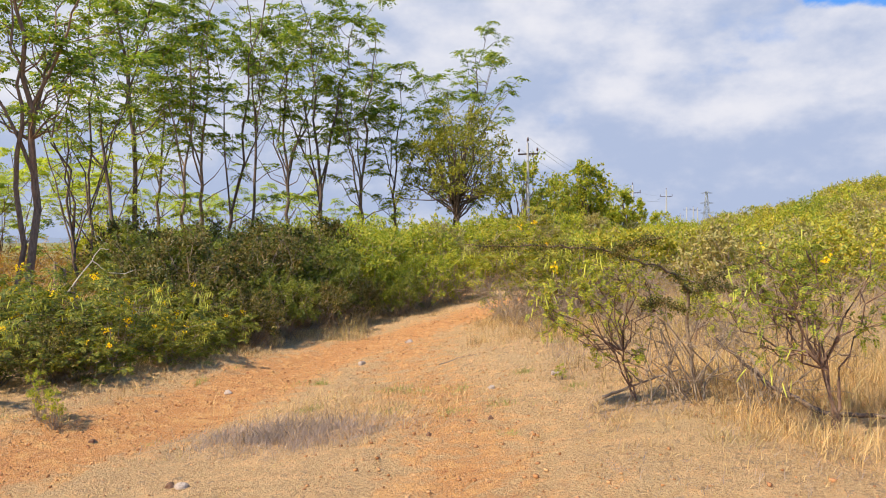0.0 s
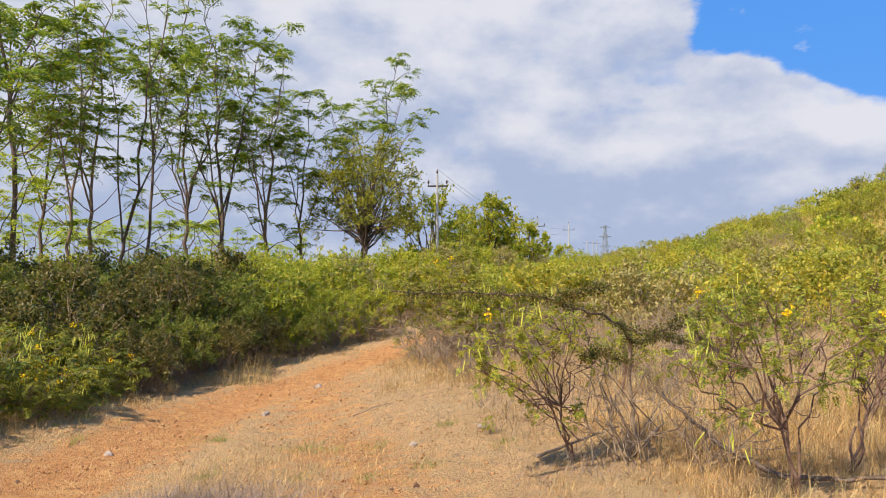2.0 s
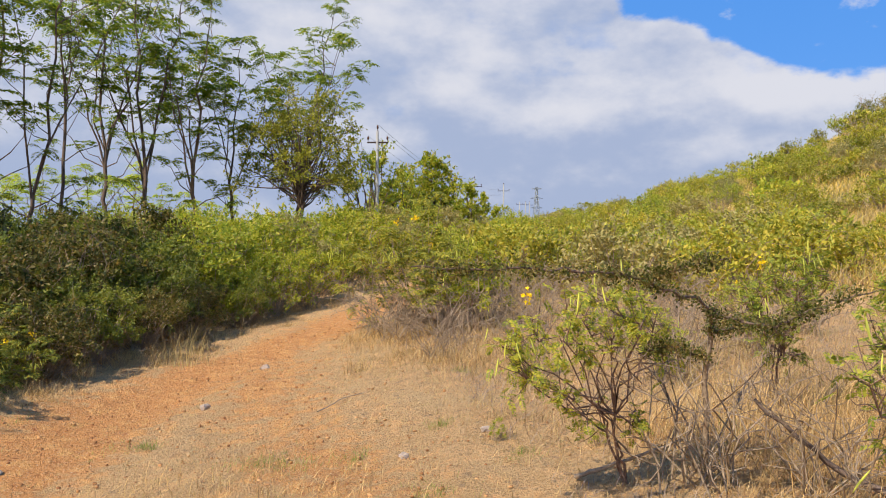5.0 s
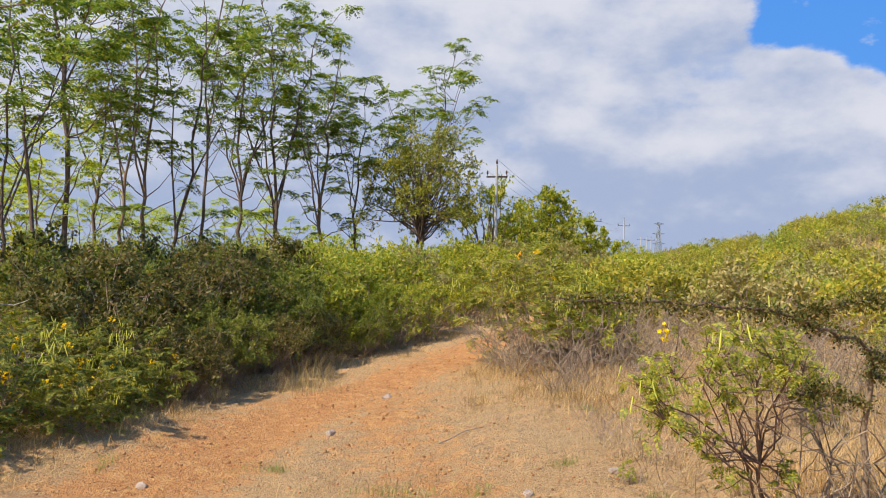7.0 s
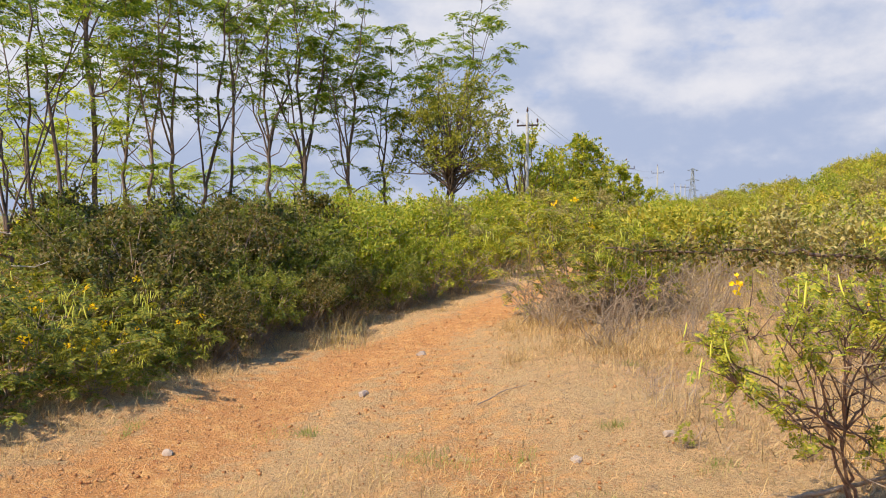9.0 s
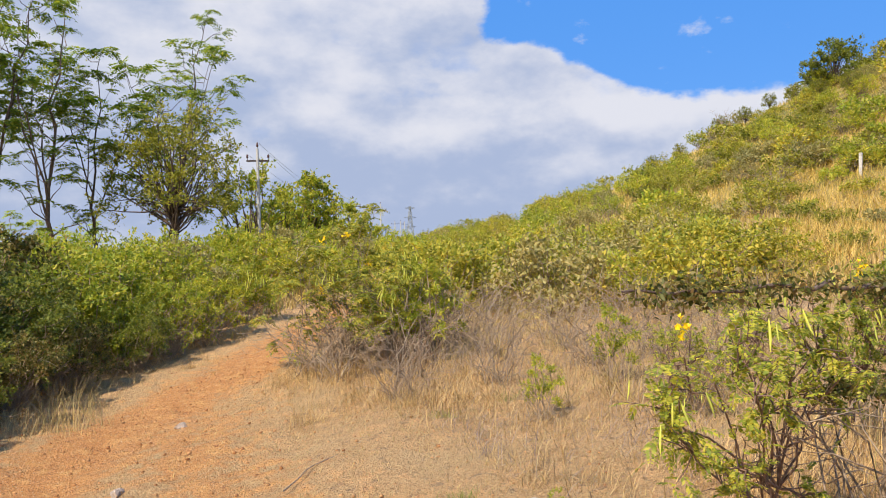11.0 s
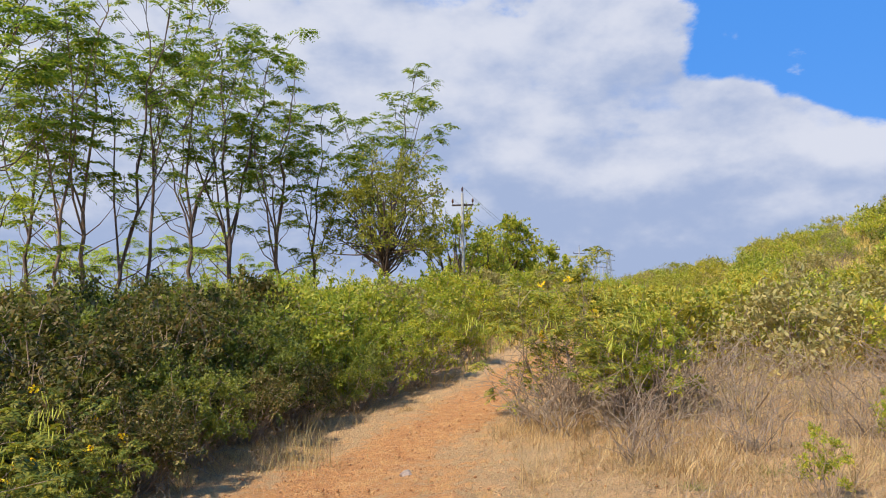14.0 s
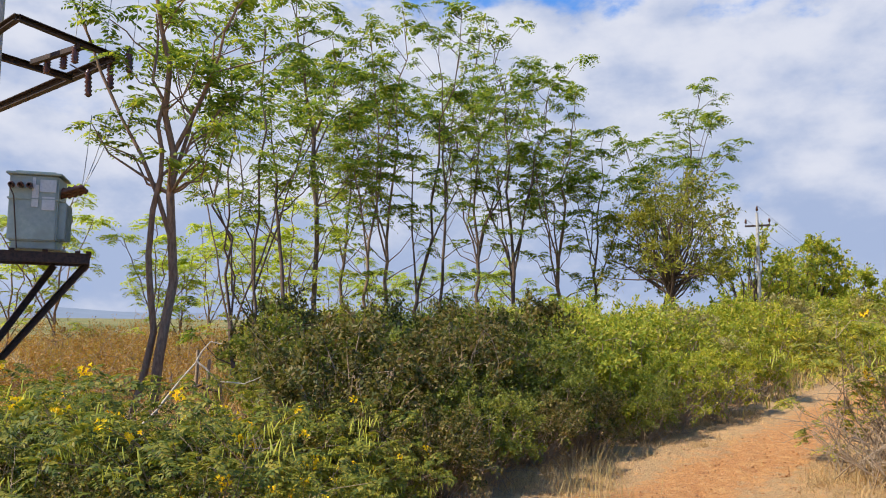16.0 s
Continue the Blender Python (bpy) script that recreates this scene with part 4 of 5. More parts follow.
def build_grasses():
    rng = np.random.default_rng(110)
    # short dry stubble over the verge, thin on the worn track
    x, y = rng.uniform(-5, 6, 400000), 1.5 + 17 * rng.random(400000) ** 1.2
    keep = (rng.random(len(x)) > 0.25 + 1.25 * np.exp(-(line_gap(x, y, TRACK) / 0.8) ** 2)) & (rng.random(len(x)) > 0.75 * np.exp(-(line_gap(x, y, VERGE) / 0.7) ** 2))
    patch = 0.5 + 0.5 * np.sin(x * 2.1 + np.sin(y * 1.7) * 1.5) * np.sin(y * 1.9 + np.sin(x * 1.3))
    keep &= rng.random(len(x)) < 0.30 + 0.75 * patch
    x, y = x[keep], y[keep]
    grass("dry_stubble", "short dry straw-coloured grass stubble on the ground", x, y, rng, 0.025, 0.085, 0.0019, M_STRAW_DULL, 2.4)
    # knee-high dry grass on the hill side of the track
    x, y = clumped(rng, 62000, 1.2, 11.0, 3.0, 19.5, 900, 0.22)
    edge = 0.9 + 0.30 * np.maximum(5.5 - y, 0) + 0.5 * np.exp(-((y - 6.5) / 2.0) ** 2)
    keep = (x > edge) & (line_gap(x, y, TRACK) > 1.0)
    grass("dry_grass", "knee-high dry straw grass in loose tussocks", x[keep], y[keep], rng, 0.06, 0.26, 0.0022, M_STRAW_DULL, 2.0)
    x, y = clumped(rng, 24000, 1.2, 10.0, 3.0, 16.0, 420, 0.2)
    keep = (x > 1.3) & (line_gap(x, y, TRACK) > 1.2)
    grass("matted_grass", "matted grey-brown dead grass between the shrubs", x[keep], y[keep], rng, 0.06, 0.28, 0.0022, M_DEAD, 3.0)
    x, y = clumped(rng, 6000, 2.2, 10.0, 4.0, 19.0, 170, 0.10)
    keep = line_gap(x, y, TRACK) > 1.6
    grass("tall_dry_grass", "tall thin dry grass stalks among the shrubs", x[keep], y[keep], rng, 0.3, 0.8, 0.0021, M_STRAW, 0.8)
    x, y = clumped(rng, 26000, -4.6, 0.8, 5.5, 19.0, 150, 0.16)
    lg = line_gap(x, y, TRACK)
    keep = (lg > 0.75) & (lg < 1.9) & (x < -0.2 + (y - 12) * 0.42)
    grass("verge_grass", "dry straw grass along the hedge foot", x[keep], y[keep], rng, 0.06, 0.22, 0.0022, M_STRAW_DULL, 1.8)
    x, y = clumped(rng, 9000, 0.4, 2.2, 9.4, 13.6, 45, 0.22)
    keep = line_gap(x, y, TRACK) > 0.9
    grass("dry_grass", "pale dry grass round the sprawling shrub", x[keep], y[keep], rng, 0.07, 0.28, 0.0022, M_STRAW_DULL, 2.0)
    x, y = clumped(rng, 15000, 1.9, 5.4, 3.0, 6.8, 130, 0.2)
    keep = x > 2.2 + 0.25 * np.maximum(5 - y, 0)
    grass("tall_dry_grass", "loose tall straw grass under the feathery shrubs", x[keep], y[keep], rng, 0.15, 0.65, 0.0017, M_STRAW_DULL, 1.3)
    # straw lying about
    x, y = rng.uniform(-4.2, 5, 60000), 1.8 + 14 * rng.random(60000) ** 1.2
    keep = rng.random(60000) > 0.6 * track_amount(x, y)
    grass("straw_litter", "broken straw and dry leaf litter lying on the earth", x[keep], y[keep], rng, 0.02, 0.07, 0.0026, M_STRAW, 9.0)
    x, y = clumped(rng, 450, -3.3, -1.6, 10.6, 15.0, 9, 0.12)
    grass("dry_stalks", "thin dry weed stalks at the hedge foot", x, y, rng, 0.2, 0.6, 0.0022, M_STRAW, 0.35)
    # dead grey clump lying in the middle of the clearing
    x, y = rng.normal(size=9000) * 0.42 - 1.1, rng.normal(size=9000) * 0.24 + 5.35
    grass("dead_grass_clump", "matted grey-brown dead grass clump", x, y, rng, 0.06, 0.20, 0.002, M_DEAD, 2.0)
    x, y = rng.normal(size=2600) * 0.7 - 0.7, rng.normal(size=2600) * 0.45 + 6.0
    grass("straw_tuft", "pale straw tuft beside the dead clump", x, y, rng, 0.06, 0.2, 0.0019, M_STRAW_DULL, 1.6)
    x, y = clumped(rng, 3500, -4.3, 2.6, 4.5, 9.5, 22, 0.09)
    keep = line_gap(x, y, TRACK) > 0.5
    grass("green_grass", "small tufts of green grass on the verge", x[keep], y[keep], rng, 0.03, 0.10, 0.0022, M_GRASS, 1.2)
    # the slope
    for name, label, k, lo, hi, mat in (("hill_grass", "golden dry grass covering the slope", 70000, 0.25, 0.7, M_HILL_STRAW), ("hill_grass", "dull brown dry grass on the slope", 45000, 0.2, 0.6, M_STRAW_DULL),
                                        ("hill_grass", "greenish grass between the shrubs on the slope", 16000, 0.25, 0.6, M_GRASS)):
        az, r = np.radians(rng.uniform(3, 66, k)), 14 + 66 * rng.random(k) ** 1.3
        x, y = r * np.sin(az) + rng.normal(size=k) * 0.5, 4 + r * np.cos(az)
        patch = np.sin(x * 0.55 + np.sin(y * 0.4) * 2) * np.sin(y * 0.5 + np.sin(x * 0.33) * 2)
        keep = (line_gap(x, y, TRACK) > 1.3) & (rng.random(k) < 0.6 + 0.4 * patch * (1 if mat is M_HILL_STRAW else -1))
        grass(name, label, x[keep], y[keep], rng, lo, hi, 0.011, mat, 0.75)
    az, r = np.radians(rng.uniform(44, 64, 22000)), 19 + 34 * rng.random(22000)
    x, y = r * np.sin(az), 4 + r * np.cos(az)
    grass("hill_grass", "tall pale grass round the fence posts", x, y, rng, 0.25, 0.65, 0.010, M_HILL_STRAW, 0.8)
    az, r = np.radians(rng.uniform(20, 68, 50000)), 42 + 50 * rng.random(50000)
    x, y = r * np.sin(az), 4 + r * np.cos(az)
    grass("hill_grass", "dry golden grass high on the hillside", x, y, rng, 0.25, 0.6, 0.02, M_HILL_STRAW, 0.7)
    az, r = np.radians(rng.uniform(-52, 4, 26000)), 9 + 45 * rng.random(26000) ** 1.3
    x, y = r * np.sin(az) - 0.9, 4 + r * np.cos(az)
    keep = (line_gap(x, y, TRACK) > 2.2)
    grass("field_grass", "dry grass on the land behind the hedge", x[keep], y[keep], rng, 0.3, 0.8, 0.011, M_STRAW_DULL, 0.4)


build_grasses()


def bramble(at, seed, R, H, count, mat, label):
    """A leafless tangle of thin forking twigs."""
    rng = np.random.default_rng(seed)
    t = thing("dry_bramble", (at[0], at[1], gz(*at) - 0.03), label, "shrub", "leafless brambles")
    for _ in range(count):
        g = Geo()
        a = rng.uniform(0, 6.28)
        end = np.array([math.cos(a) * R * rng.uniform(0.3, 1), math.sin(a) * R * rng.uniform(0.3, 1), H * rng.uniform(0.3, 1)])
        p = bend(rng, rng.normal(size=3) * np.array([0.12, 0.12, 0]), end, 6, 0.12, 0.04)
        g.tube(p, np.linspace(0.008, 0.003, 6), 3)
        for _ in range(6):
            j = rng.integers(1, 6)
            q = p[j] + dirs(rng, 1, 0.35)[0] * rng.uniform(0.1, 0.3)
            g.tube(bend(rng, p[j], q, 3, 0, 0.08), (0.004, 0.003, 0.0015), 3)
            for _ in range(2):
                g.tube([q, q + dirs(rng, 1, 0.3)[0] * rng.uniform(0.05, 0.14)], (0.002, 0.001), 3)
        gpart("twig", g, mat, t)
    return t


br = bramble((0.95, 11.9), 400, 0.9, 0.95, 22, M_TWIG, "leafless grey-brown bramble at the foot of a shrub")
for x, y, s, a in ((1.6, 11.0, 0.9, 40), (2.9, 11.6, 1.0, 100), (3.6, 10.4, 0.8, 160), (2.25, 5.35, 0.95, 220), (2.75, 5.0, 0.8, 300), (3.6, 8.6, 0.9, 20), (4.6, 10.8, 1.0, 70), (5.4, 12.6, 1.1, 130),
                   (-4.9, 11.2, 1.1, 50), (-5.6, 11.8, 1.3, 110), (-4.4, 12.6, 1.0, 170), (-1.1, 16.6, 1.0, 230), (-0.4, 17.6, 1.1, 290), (3.4, 13.4, 1.0, 10), (6.4, 10.4, 1.0, 200), (1.3, 10.2, 0.7, 35), (2.3, 10.1, 0.75, 95), (2.7, 12.6, 1.1, 155), (4.1, 11.9, 0.9, 215), (4.4, 9.4, 0.8, 275), (5.2, 9.9, 0.9, 335), (1.9, 12.6, 1.2, 65), (0.75, 12.6, 0.9, 125)):
    copy_thing(br, pose(x, y, gz(x, y) - 0.03, 0, 0, a) @ Matrix.Scale(s, 4))


# ---- posts, poles, wires ----
def granite_post(at, z, h=1.35, w=0.13, tilt=0.0, seed=0):
    rng = np.random.default_rng(seed)
    p = thing("fence_post", (at[0], at[1], z), "rough upright granite fence post on the grassy slope", "post", "granite fence posts")
    bm = bmesh.new()
    bmesh.ops.create_cube(bm, size=1.0, matrix=Matrix.Translation((0, 0, h / 2 - 0.1)) @ Matrix.Diagonal((w, w * 0.8, h + 0.2, 1)))
    bmesh.ops.subdivide_edges(bm, edges=bm.edges[:], cuts=3, use_grid_fill=True)
    for v in bm.verts:
        v.co += Vector(rng.normal(size=3) * 0.008)
    bmesh.ops.bevel(bm, geom=bm.edges[:], offset=0.004, segments=1, affect="EDGES")
    part("shaft", bm, M_GRANITE, p)
    p.matrix_basis = pose(at[0], at[1], z, tilt, tilt * 0.6, rng.uniform(0, 90))


def on_slope(az, rise, far=95):
    """Where the line of that azimuth and rise, from the end of the walk, meets the hillside."""
    rr = np.arange(18, far, 0.25)
    a = radians(az)
    zz = height(-0.66 + rr * math.sin(a), 3.48 + rr * math.cos(a))
    r = float(rr[np.argmax((zz - 1.64) / rr > math.tan(radians(rise)))])
    return polar(az, r, -0.66, 3.48)


# azimuth, and the rise of the foot, from the end of the walk
for i, (az, foot, h) in enumerate([(54.65, 0.4, 1.4), (55.35, -0.5, 1.4), (56.25, -0.9, 1.4), (54.05, 3.1, 1.5), (53.55, 3.5, 1.5), (48.6, 4.2, 1.1)]):
    x, y = on_slope(az, foot, 60)
    granite_post((x, y), gz(x, y), h, 0.17, (i % 3 - 1) * 1.5, i)


for az, rise, k, a in ((55.2, 7.2, 3.0, 15), (54.6, 6.6, 2.6, 95), (39.6, 6.2, 2.8, 200), (47.5, 7.0, 2.2, 30), (31.0, 1.0, 1.8, 120), (35.5, 0.6, 1.7, 60), (43.0, 3.0, 2.0, 10)):
    x, y = on_slope(az, rise)
    copy_thing(br, pose(x, y, gz(x, y) - 0.05, 0, 0, a) @ Matrix.Scale(k, 4))
for az, rise, k, a in ((50.2, 6.0, 1.0, 20), (49.3, 5.6, 0.8, 140), (44.5, 6.4, 0.9, 250), (53.0, 7.0, 0.7, 60), (41.5, 5.6, 0.9, 310)):
    x, y = on_slope(az, rise)
    copy_thing(hillb[1], pose(x, y, gz(x, y) - 0.1, 0, 0, a) @ Matrix.Scale(k, 4))


def bare_tree(at, h, seed, label):
    rng = np.random.default_rng(seed)
    t = thing("bare_tree", (at[0], at[1], gz(*at) - 0.1), label, "tree", "leafless trees")
    g = Geo()
    g.tube(bend(rng, (0, 0, 0), (0.1, 0, h * 0.6), 6, 0, 0.02), np.linspace(0.02 * h, 0.012 * h, 6), 6)
    gpart("trunk", g, M_TWIG, t, smooth=True)
    for k in range(9):
        g = Geo()
        a = k * 2.4
        p0 = np.array([0.1, 0, h * rng.uniform(0.3, 0.6)])
        p1 = p0 + np.array([math.cos(a) * 0.22, math.sin(a) * 0.22, rng.uniform(0.25, 0.45)]) * h
        ln = bend(rng, p0, p1, 5, 0.03, 0.04)
        g.tube(ln, np.linspace(0.008 * h, 0.002 * h, 5), 4)
        for _ in range(7):
            j = rng.integers(1, 5)
            g.tube(bend(rng, ln[j], ln[j] + dirs(rng, 1, 0.6)[0] * 0.14 * h, 3, 0, 0.06), (0.003 * h, 0.002 * h, 0.001 * h), 3)
        gpart("limb", g, M_TWIG, t)
    return t


bare_tree(polar(20.0, 170, -0.66, 3.48), 8.5, 600, "distant pale leafless tree standing beyond the field")
bare_tree(polar(39.5, 80, -0.66, 3.48), 3.4, 601, "small leafless grey tree on the hillside")


def pin_insulator(parent, at, h=0.22):
    g = Geo()
    prof = [(0.0, 0.012), (0.3, 0.012), (0.32, 0.06), (0.45, 0.045), (0.5, 0.07), (0.62, 0.05), (0.7, 0.055), (0.85, 0.04), (1.0, 0.01)]
    g.tube([(at[0] + 0.0001 * i, at[1], at[2] + h * z) for i, (z, r) in enumerate(prof)], [r for z, r in prof], 9)
    gpart("insulator", g, M_PORCELAIN, parent, "dark brown porcelain insulator", True)


def power_pole(at, h, arm_z, arm, turn, r=0.14, label="concrete power pole with a steel cross-arm and insulators"):
    z = gz(*at)
    p = thing("power_pole", (at[0], at[1], z - 0.3), label, "power pole", "power poles beside the field", turn)
    g = Geo()
    g.tube([(0, 0, 0), (0, 0, h * 0.5), (0, 0, h + 0.3)], (r, r * 0.8, r * 0.58), 8)
    gpart("pole", g, M_CONCRETE, p, smooth=False)
    bm = bmesh.new()
    box(bm, (0, 0.1, arm_z + 0.3), (arm, 0.09, 0.09), None, 0.01)
    part("cross_arm", bm, M_STEEL, p, "dark steel cross-arm")
    for x in (-arm * 0.46, arm * 0.46):
        pin_insulator(p, (x, 0.1, arm_z + 0.34), 0.34)
    pin_insulator(p, (0, 0, h + 0.28), 0.36)
    return p


P1, P2 = (2.51, 43.4), (31.5, 136.2)
power_pole(P1, 7.2, 6.55, 1.2, -12, 0.11)
power_pole(P2, 10.2, 9.0, 2.2, -12, 0.17)
power_pole((18.0, 95.0), 7.6, 6.6, 2.0, -12, 0.15)
for az, r, h in ((14.4, 250, 11.5), (14.85, 262, 12.0), (15.15, 255, 11.5), (13.9, 300, 11.0)):
    power_pole(polar(az, r, 0.02, 1.49), h, h - 0.9, 2.4, -15, 0.22, "distant pale power pole standing in the field")


def wire(a, b, sag, r=0.012):
    g = Geo()
    s = np.linspace(0, 1, 15)[:, None]
    p = np.asarray(a) + (np.asarray(b) - np.asarray(a)) * s
    p[:, 2] -= sag * 4 * (s * (1 - s))[:, 0]
    g.tube(p, r, 4)
    tagged(new("power_line", g.mesh("power_line", M_WIRE)), "thin sagging overhead power line between poles", "power line", "overhead power lines")


for dx, z1, z2 in ((-0.55, 6.95, 6.9), (0.0, 7.6, 7.9), (0.55, 6.95, 6.9)):
    wire((P1[0] + dx, P1[1] - 0.2, z1), (18.0 + dx, 95.0, z2), 0.9, 0.011)
    wire((18.0 + dx, 95.0, z2), (P2[0] + dx, P2[1], z2 + 2.2), 0.8, 0.011)


def pylon(at, h):
    t = thing("pylon", (*at, gz(*at) - 0.2), "tall lattice steel transmission pylon far across the fields", "pylon")
    for sx, sy in ((-1, -1), (-1, 1), (1, -1), (1, 1)):
        g = Geo()
        g.tube([(sx * 2.6, sy * 2.6, 0), (sx * 1.1, sy * 1.1, h * 0.6), (sx * 0.3, sy * 0.3, h)], 0.17, 4)
        gpart("leg", g, M_GALV, t)
    for i in range(7):
        za, zb = h * i / 7, h * (i + 1) / 7
        wa, wb = (2.6 - 2.3 * min(za / h / 0.75, 1) * 0.85), (2.6 - 2.3 * min(zb / h / 0.75, 1) * 0.85)
        for sy in (-1, 1):
            for a, b in (((-wa, sy * wa, za), (wb, sy * wb, zb)), ((wa, sy * wa, za), (-wb, sy * wb, zb)), ((sy * wa, -wa, za), (sy * wb, wb, zb))):
                g = Geo()
                g.tube([a, b], 0.1, 3)
                gpart("brace", g, M_GALV, t)
    for z, w in ((h * 0.56, 3.4), (h * 0.76, 3.6), (h * 0.96, 3.0)):
        g = Geo()
        g.tube([(-w, 0, z), (0, 0, z + 0.5), (w, 0, z)], (0.12, 0.22, 0.12), 4)
        g.tube([(-w, 0, z), (0, 0, z - 0.6), (w, 0, z)], 0.1, 3)
        gpart("cross_arm", g, M_GALV, t)


pylon((111.9, 400.0), 26.5)


# ---- transformer on its platform ----
def beam(parent, a, b, w=0.08, h=0.1, mat=None, name="beam"):
    """A steel channel: web with two flanges."""
    a, b = Vector(a), Vector(b)
    d = (b - a).normalized()
    rot = d.to_track_quat("X", "Z").to_matrix()
    L = (b - a).length
    bm = bmesh.new()
    c = (a + b) / 2
    box(bm, c + rot @ Vector((0, -w / 2 + 0.006, 0)), (L, 0.012, h), rot)
    for s in (-1, 1):
        box(bm, c + rot @ Vector((0, 0.003, s * (h / 2 - 0.006))), (L - 0.004, w - 0.012, 0.012), rot)
    return part(name, bm, mat or M_STEEL, parent)


def drop_insulator(parent, top, length=0.32, lean=(0.03, 0.0)):
    g = Geo()
    n = 13
    pts = [(top[0] + lean[0] * i / n, top[1] + lean[1] * i / n, top[2] - length * i / n) for i in range(n + 1)]
    g.tube(pts, [0.02] + [0.055 if i % 2 else 0.036 for i in range(n - 1)] + [0.02], 8)
    gpart("insulator", g, M_PORCELAIN, parent, "hanging ribbed brown insulator", True)


def transformer_station():
    base = Vector((*polar(-50.8, 11.6), 0))
    z0 = gz(base.x, base.y)
    st = thing("transformer_stand", (base.x, base.y, z0 - 0.4), "concrete pole with a dark steel platform and overhead frame", "transformer stand")

    def loc(az, r, z):
        x, y = polar(az, r)
        return Vector((x - base.x, y - base.y, z - z0 + 0.4))

    g = Geo()
    g.tube([(0, 0, 0), (0, 0, 4), (0, 0, 7.6)], (0.11, 0.10, 0.085), 8)
    gpart("pole", g, M_CONCRETE, st)
    zp = 2.46
    for dr in (-0.32, 0.32):
        beam(st, loc(-50.6, 11.5 + dr, zp), loc(-44.2, 11.5 + dr, zp), 0.08, 0.14, name="platform_beam")
    for az in (-49.0, -47.0, -45.0, -44.3):
        beam(st, loc(az, 11.1, zp + 0.085), loc(az, 11.9, zp + 0.085), 0.07, 0.03, name="platform_slat")
    beam(st, loc(-44.4, 11.3, zp - 0.07), loc(-49.4, 11.5, 1.05), 0.07, 0.09, name="brace")
    beam(st, loc(-46.4, 11.7, zp - 0.07), loc(-49.9, 11.6, 1.2), 0.07, 0.09, name="brace")
    zf = 5.46
    c1, c2, c3 = loc(-43.2, 11.5, zf), loc(-49.6, 10.55, zf), loc(-50.9, 15.9, zf)
    m1, m2 = loc(-45.9, 12.55, zf), loc(-51.4, 11.9, zf)
    beam(st, c1, c3, 0.10, 0.14, name="frame_arm")
    beam(st, c1, c2, 0.08, 0.08, name="frame_arm")
    beam(st, m1 + Vector((0, 0, -0.1)), m2 + Vector((0, 0, -0.1)), 0.08, 0.1, name="frame_arm")
    beam(st, c2, loc(-53, 12.9, zf), 0.08, 0.09, name="frame_arm")
    beam(st, loc(-48.5, 12.0, zf - 0.11), loc(-45.5, 11.0, zf - 0.09), 0.07, 0.07, name="frame_arm")
    for az, r, dz in ((-42.4, 11.45, 0.18), (-43.6, 11.7, -0.02), (-45.0, 11.9, -0.12)):
        drop_insulator(st, loc(az, r, zf + dz), 0.42)
        beam(st, loc(az + 0.2, r, zf + dz - 0.1), loc(az - 1.2, r + 0.1, zf - 0.05), 0.02, 0.02, name="bracket")
    for az, r in ((-47.6, 11.8), (-46.6, 11.45), (-45.9, 11.1)):
        drop_insulator(st, loc(az, r, zf - 0.05), 0.26, (0, 0))
    for az, z in ((-44.6, 4.6), (-43.4, 4.75), (-42.6, 4.9)):
        g = Geo()
        a, b = np.array(loc(az, 11.7, z)), np.array(loc(-45.0, 11.5, 3.45))
        s = np.linspace(0, 1, 9)[:, None]
        p = a + (b - a) * s
        p[:, 2] -= 0.12 * np.sin(s[:, 0] * np.pi)
        g.tube(p, 0.008, 4)
        gpart("cable", g, M_WIRE, st)
    for az in (-46.0, -44.0, -42.2):
        g = Geo()
        g.tube([loc(az, 11.6, zf), loc(az + 0.4, 11.9, zf + 1.6), loc(az + 0.6, 12.4, zf + 3.2)], 0.007, 4)
        gpart("cable", g, M_WIRE, st)

    # the tank
    bx, by = polar(-47.5, 11.5)
    zt = zp + 0.105
    tr = thing("transformer", (bx, by, zt), "grey-green painted electrical transformer tank on a steel platform", "transformer", "", 47.5 - 12)
    bm = bmesh.new()
    box(bm, (0, 0, 0.06), (0.54, 0.48, 0.10), None, 0.008)
    box(bm, (0.02, 0, 0.02), (0.62, 0.42, 0.04), None, 0.006)
    part("base_frame", bm, M_PAINT, tr, "pale base channel")
    bm = bmesh.new()
    box(bm, (-0.02, 0, 0.56), (0.60, 0.56, 0.90), None, 0.02)
    part("tank", bm, M_PAINT, tr)
    bm = bmesh.new()
    box(bm, (-0.02, 0, 0.68), (0.63, 0.59, 0.025), None, 0.004)
    part("seam_rib", bm, M_PAINT, tr)
    bm = bmesh.new()
    box(bm, (-0.02, 0, 1.02), (0.68, 0.64, 0.035), None, 0.008)
    box(bm, (-0.02, 0, 1.05), (0.50, 0.46, 0.03), None, 0.008)
    part("lid", bm, M_PAINT, tr, "flat overhanging lid")
    for x, z, w, h in ((0.15, 0.86, 0.2, 0.17), (0.165, 0.62, 0.16, 0.18), (0.0, 0.72, 0.08, 0.3), (-0.02, 0.92, 0.04, 0.1)):
        bm = bmesh.new()
        box(bm, (x, -0.288, z), (w, 0.012, h), None, 0.003)
        part("plate", bm, M_PLATE, tr, "small pale rating plate")
    for k in range(5):
        bm = bmesh.new()
        box(bm, (0.325, -0.2 + k * 0.1, 0.4), (0.1, 0.02, 0.5), None, 0.004)
        part("cooling_fin", bm, M_PAINT, tr)
    g = Geo()
    g.tube([(0.26, -0.1, 0.76), (0.42, -0.1, 0.82), (0.58, -0.1, 0.88)], (0.05, 0.05, 0.03), 8)
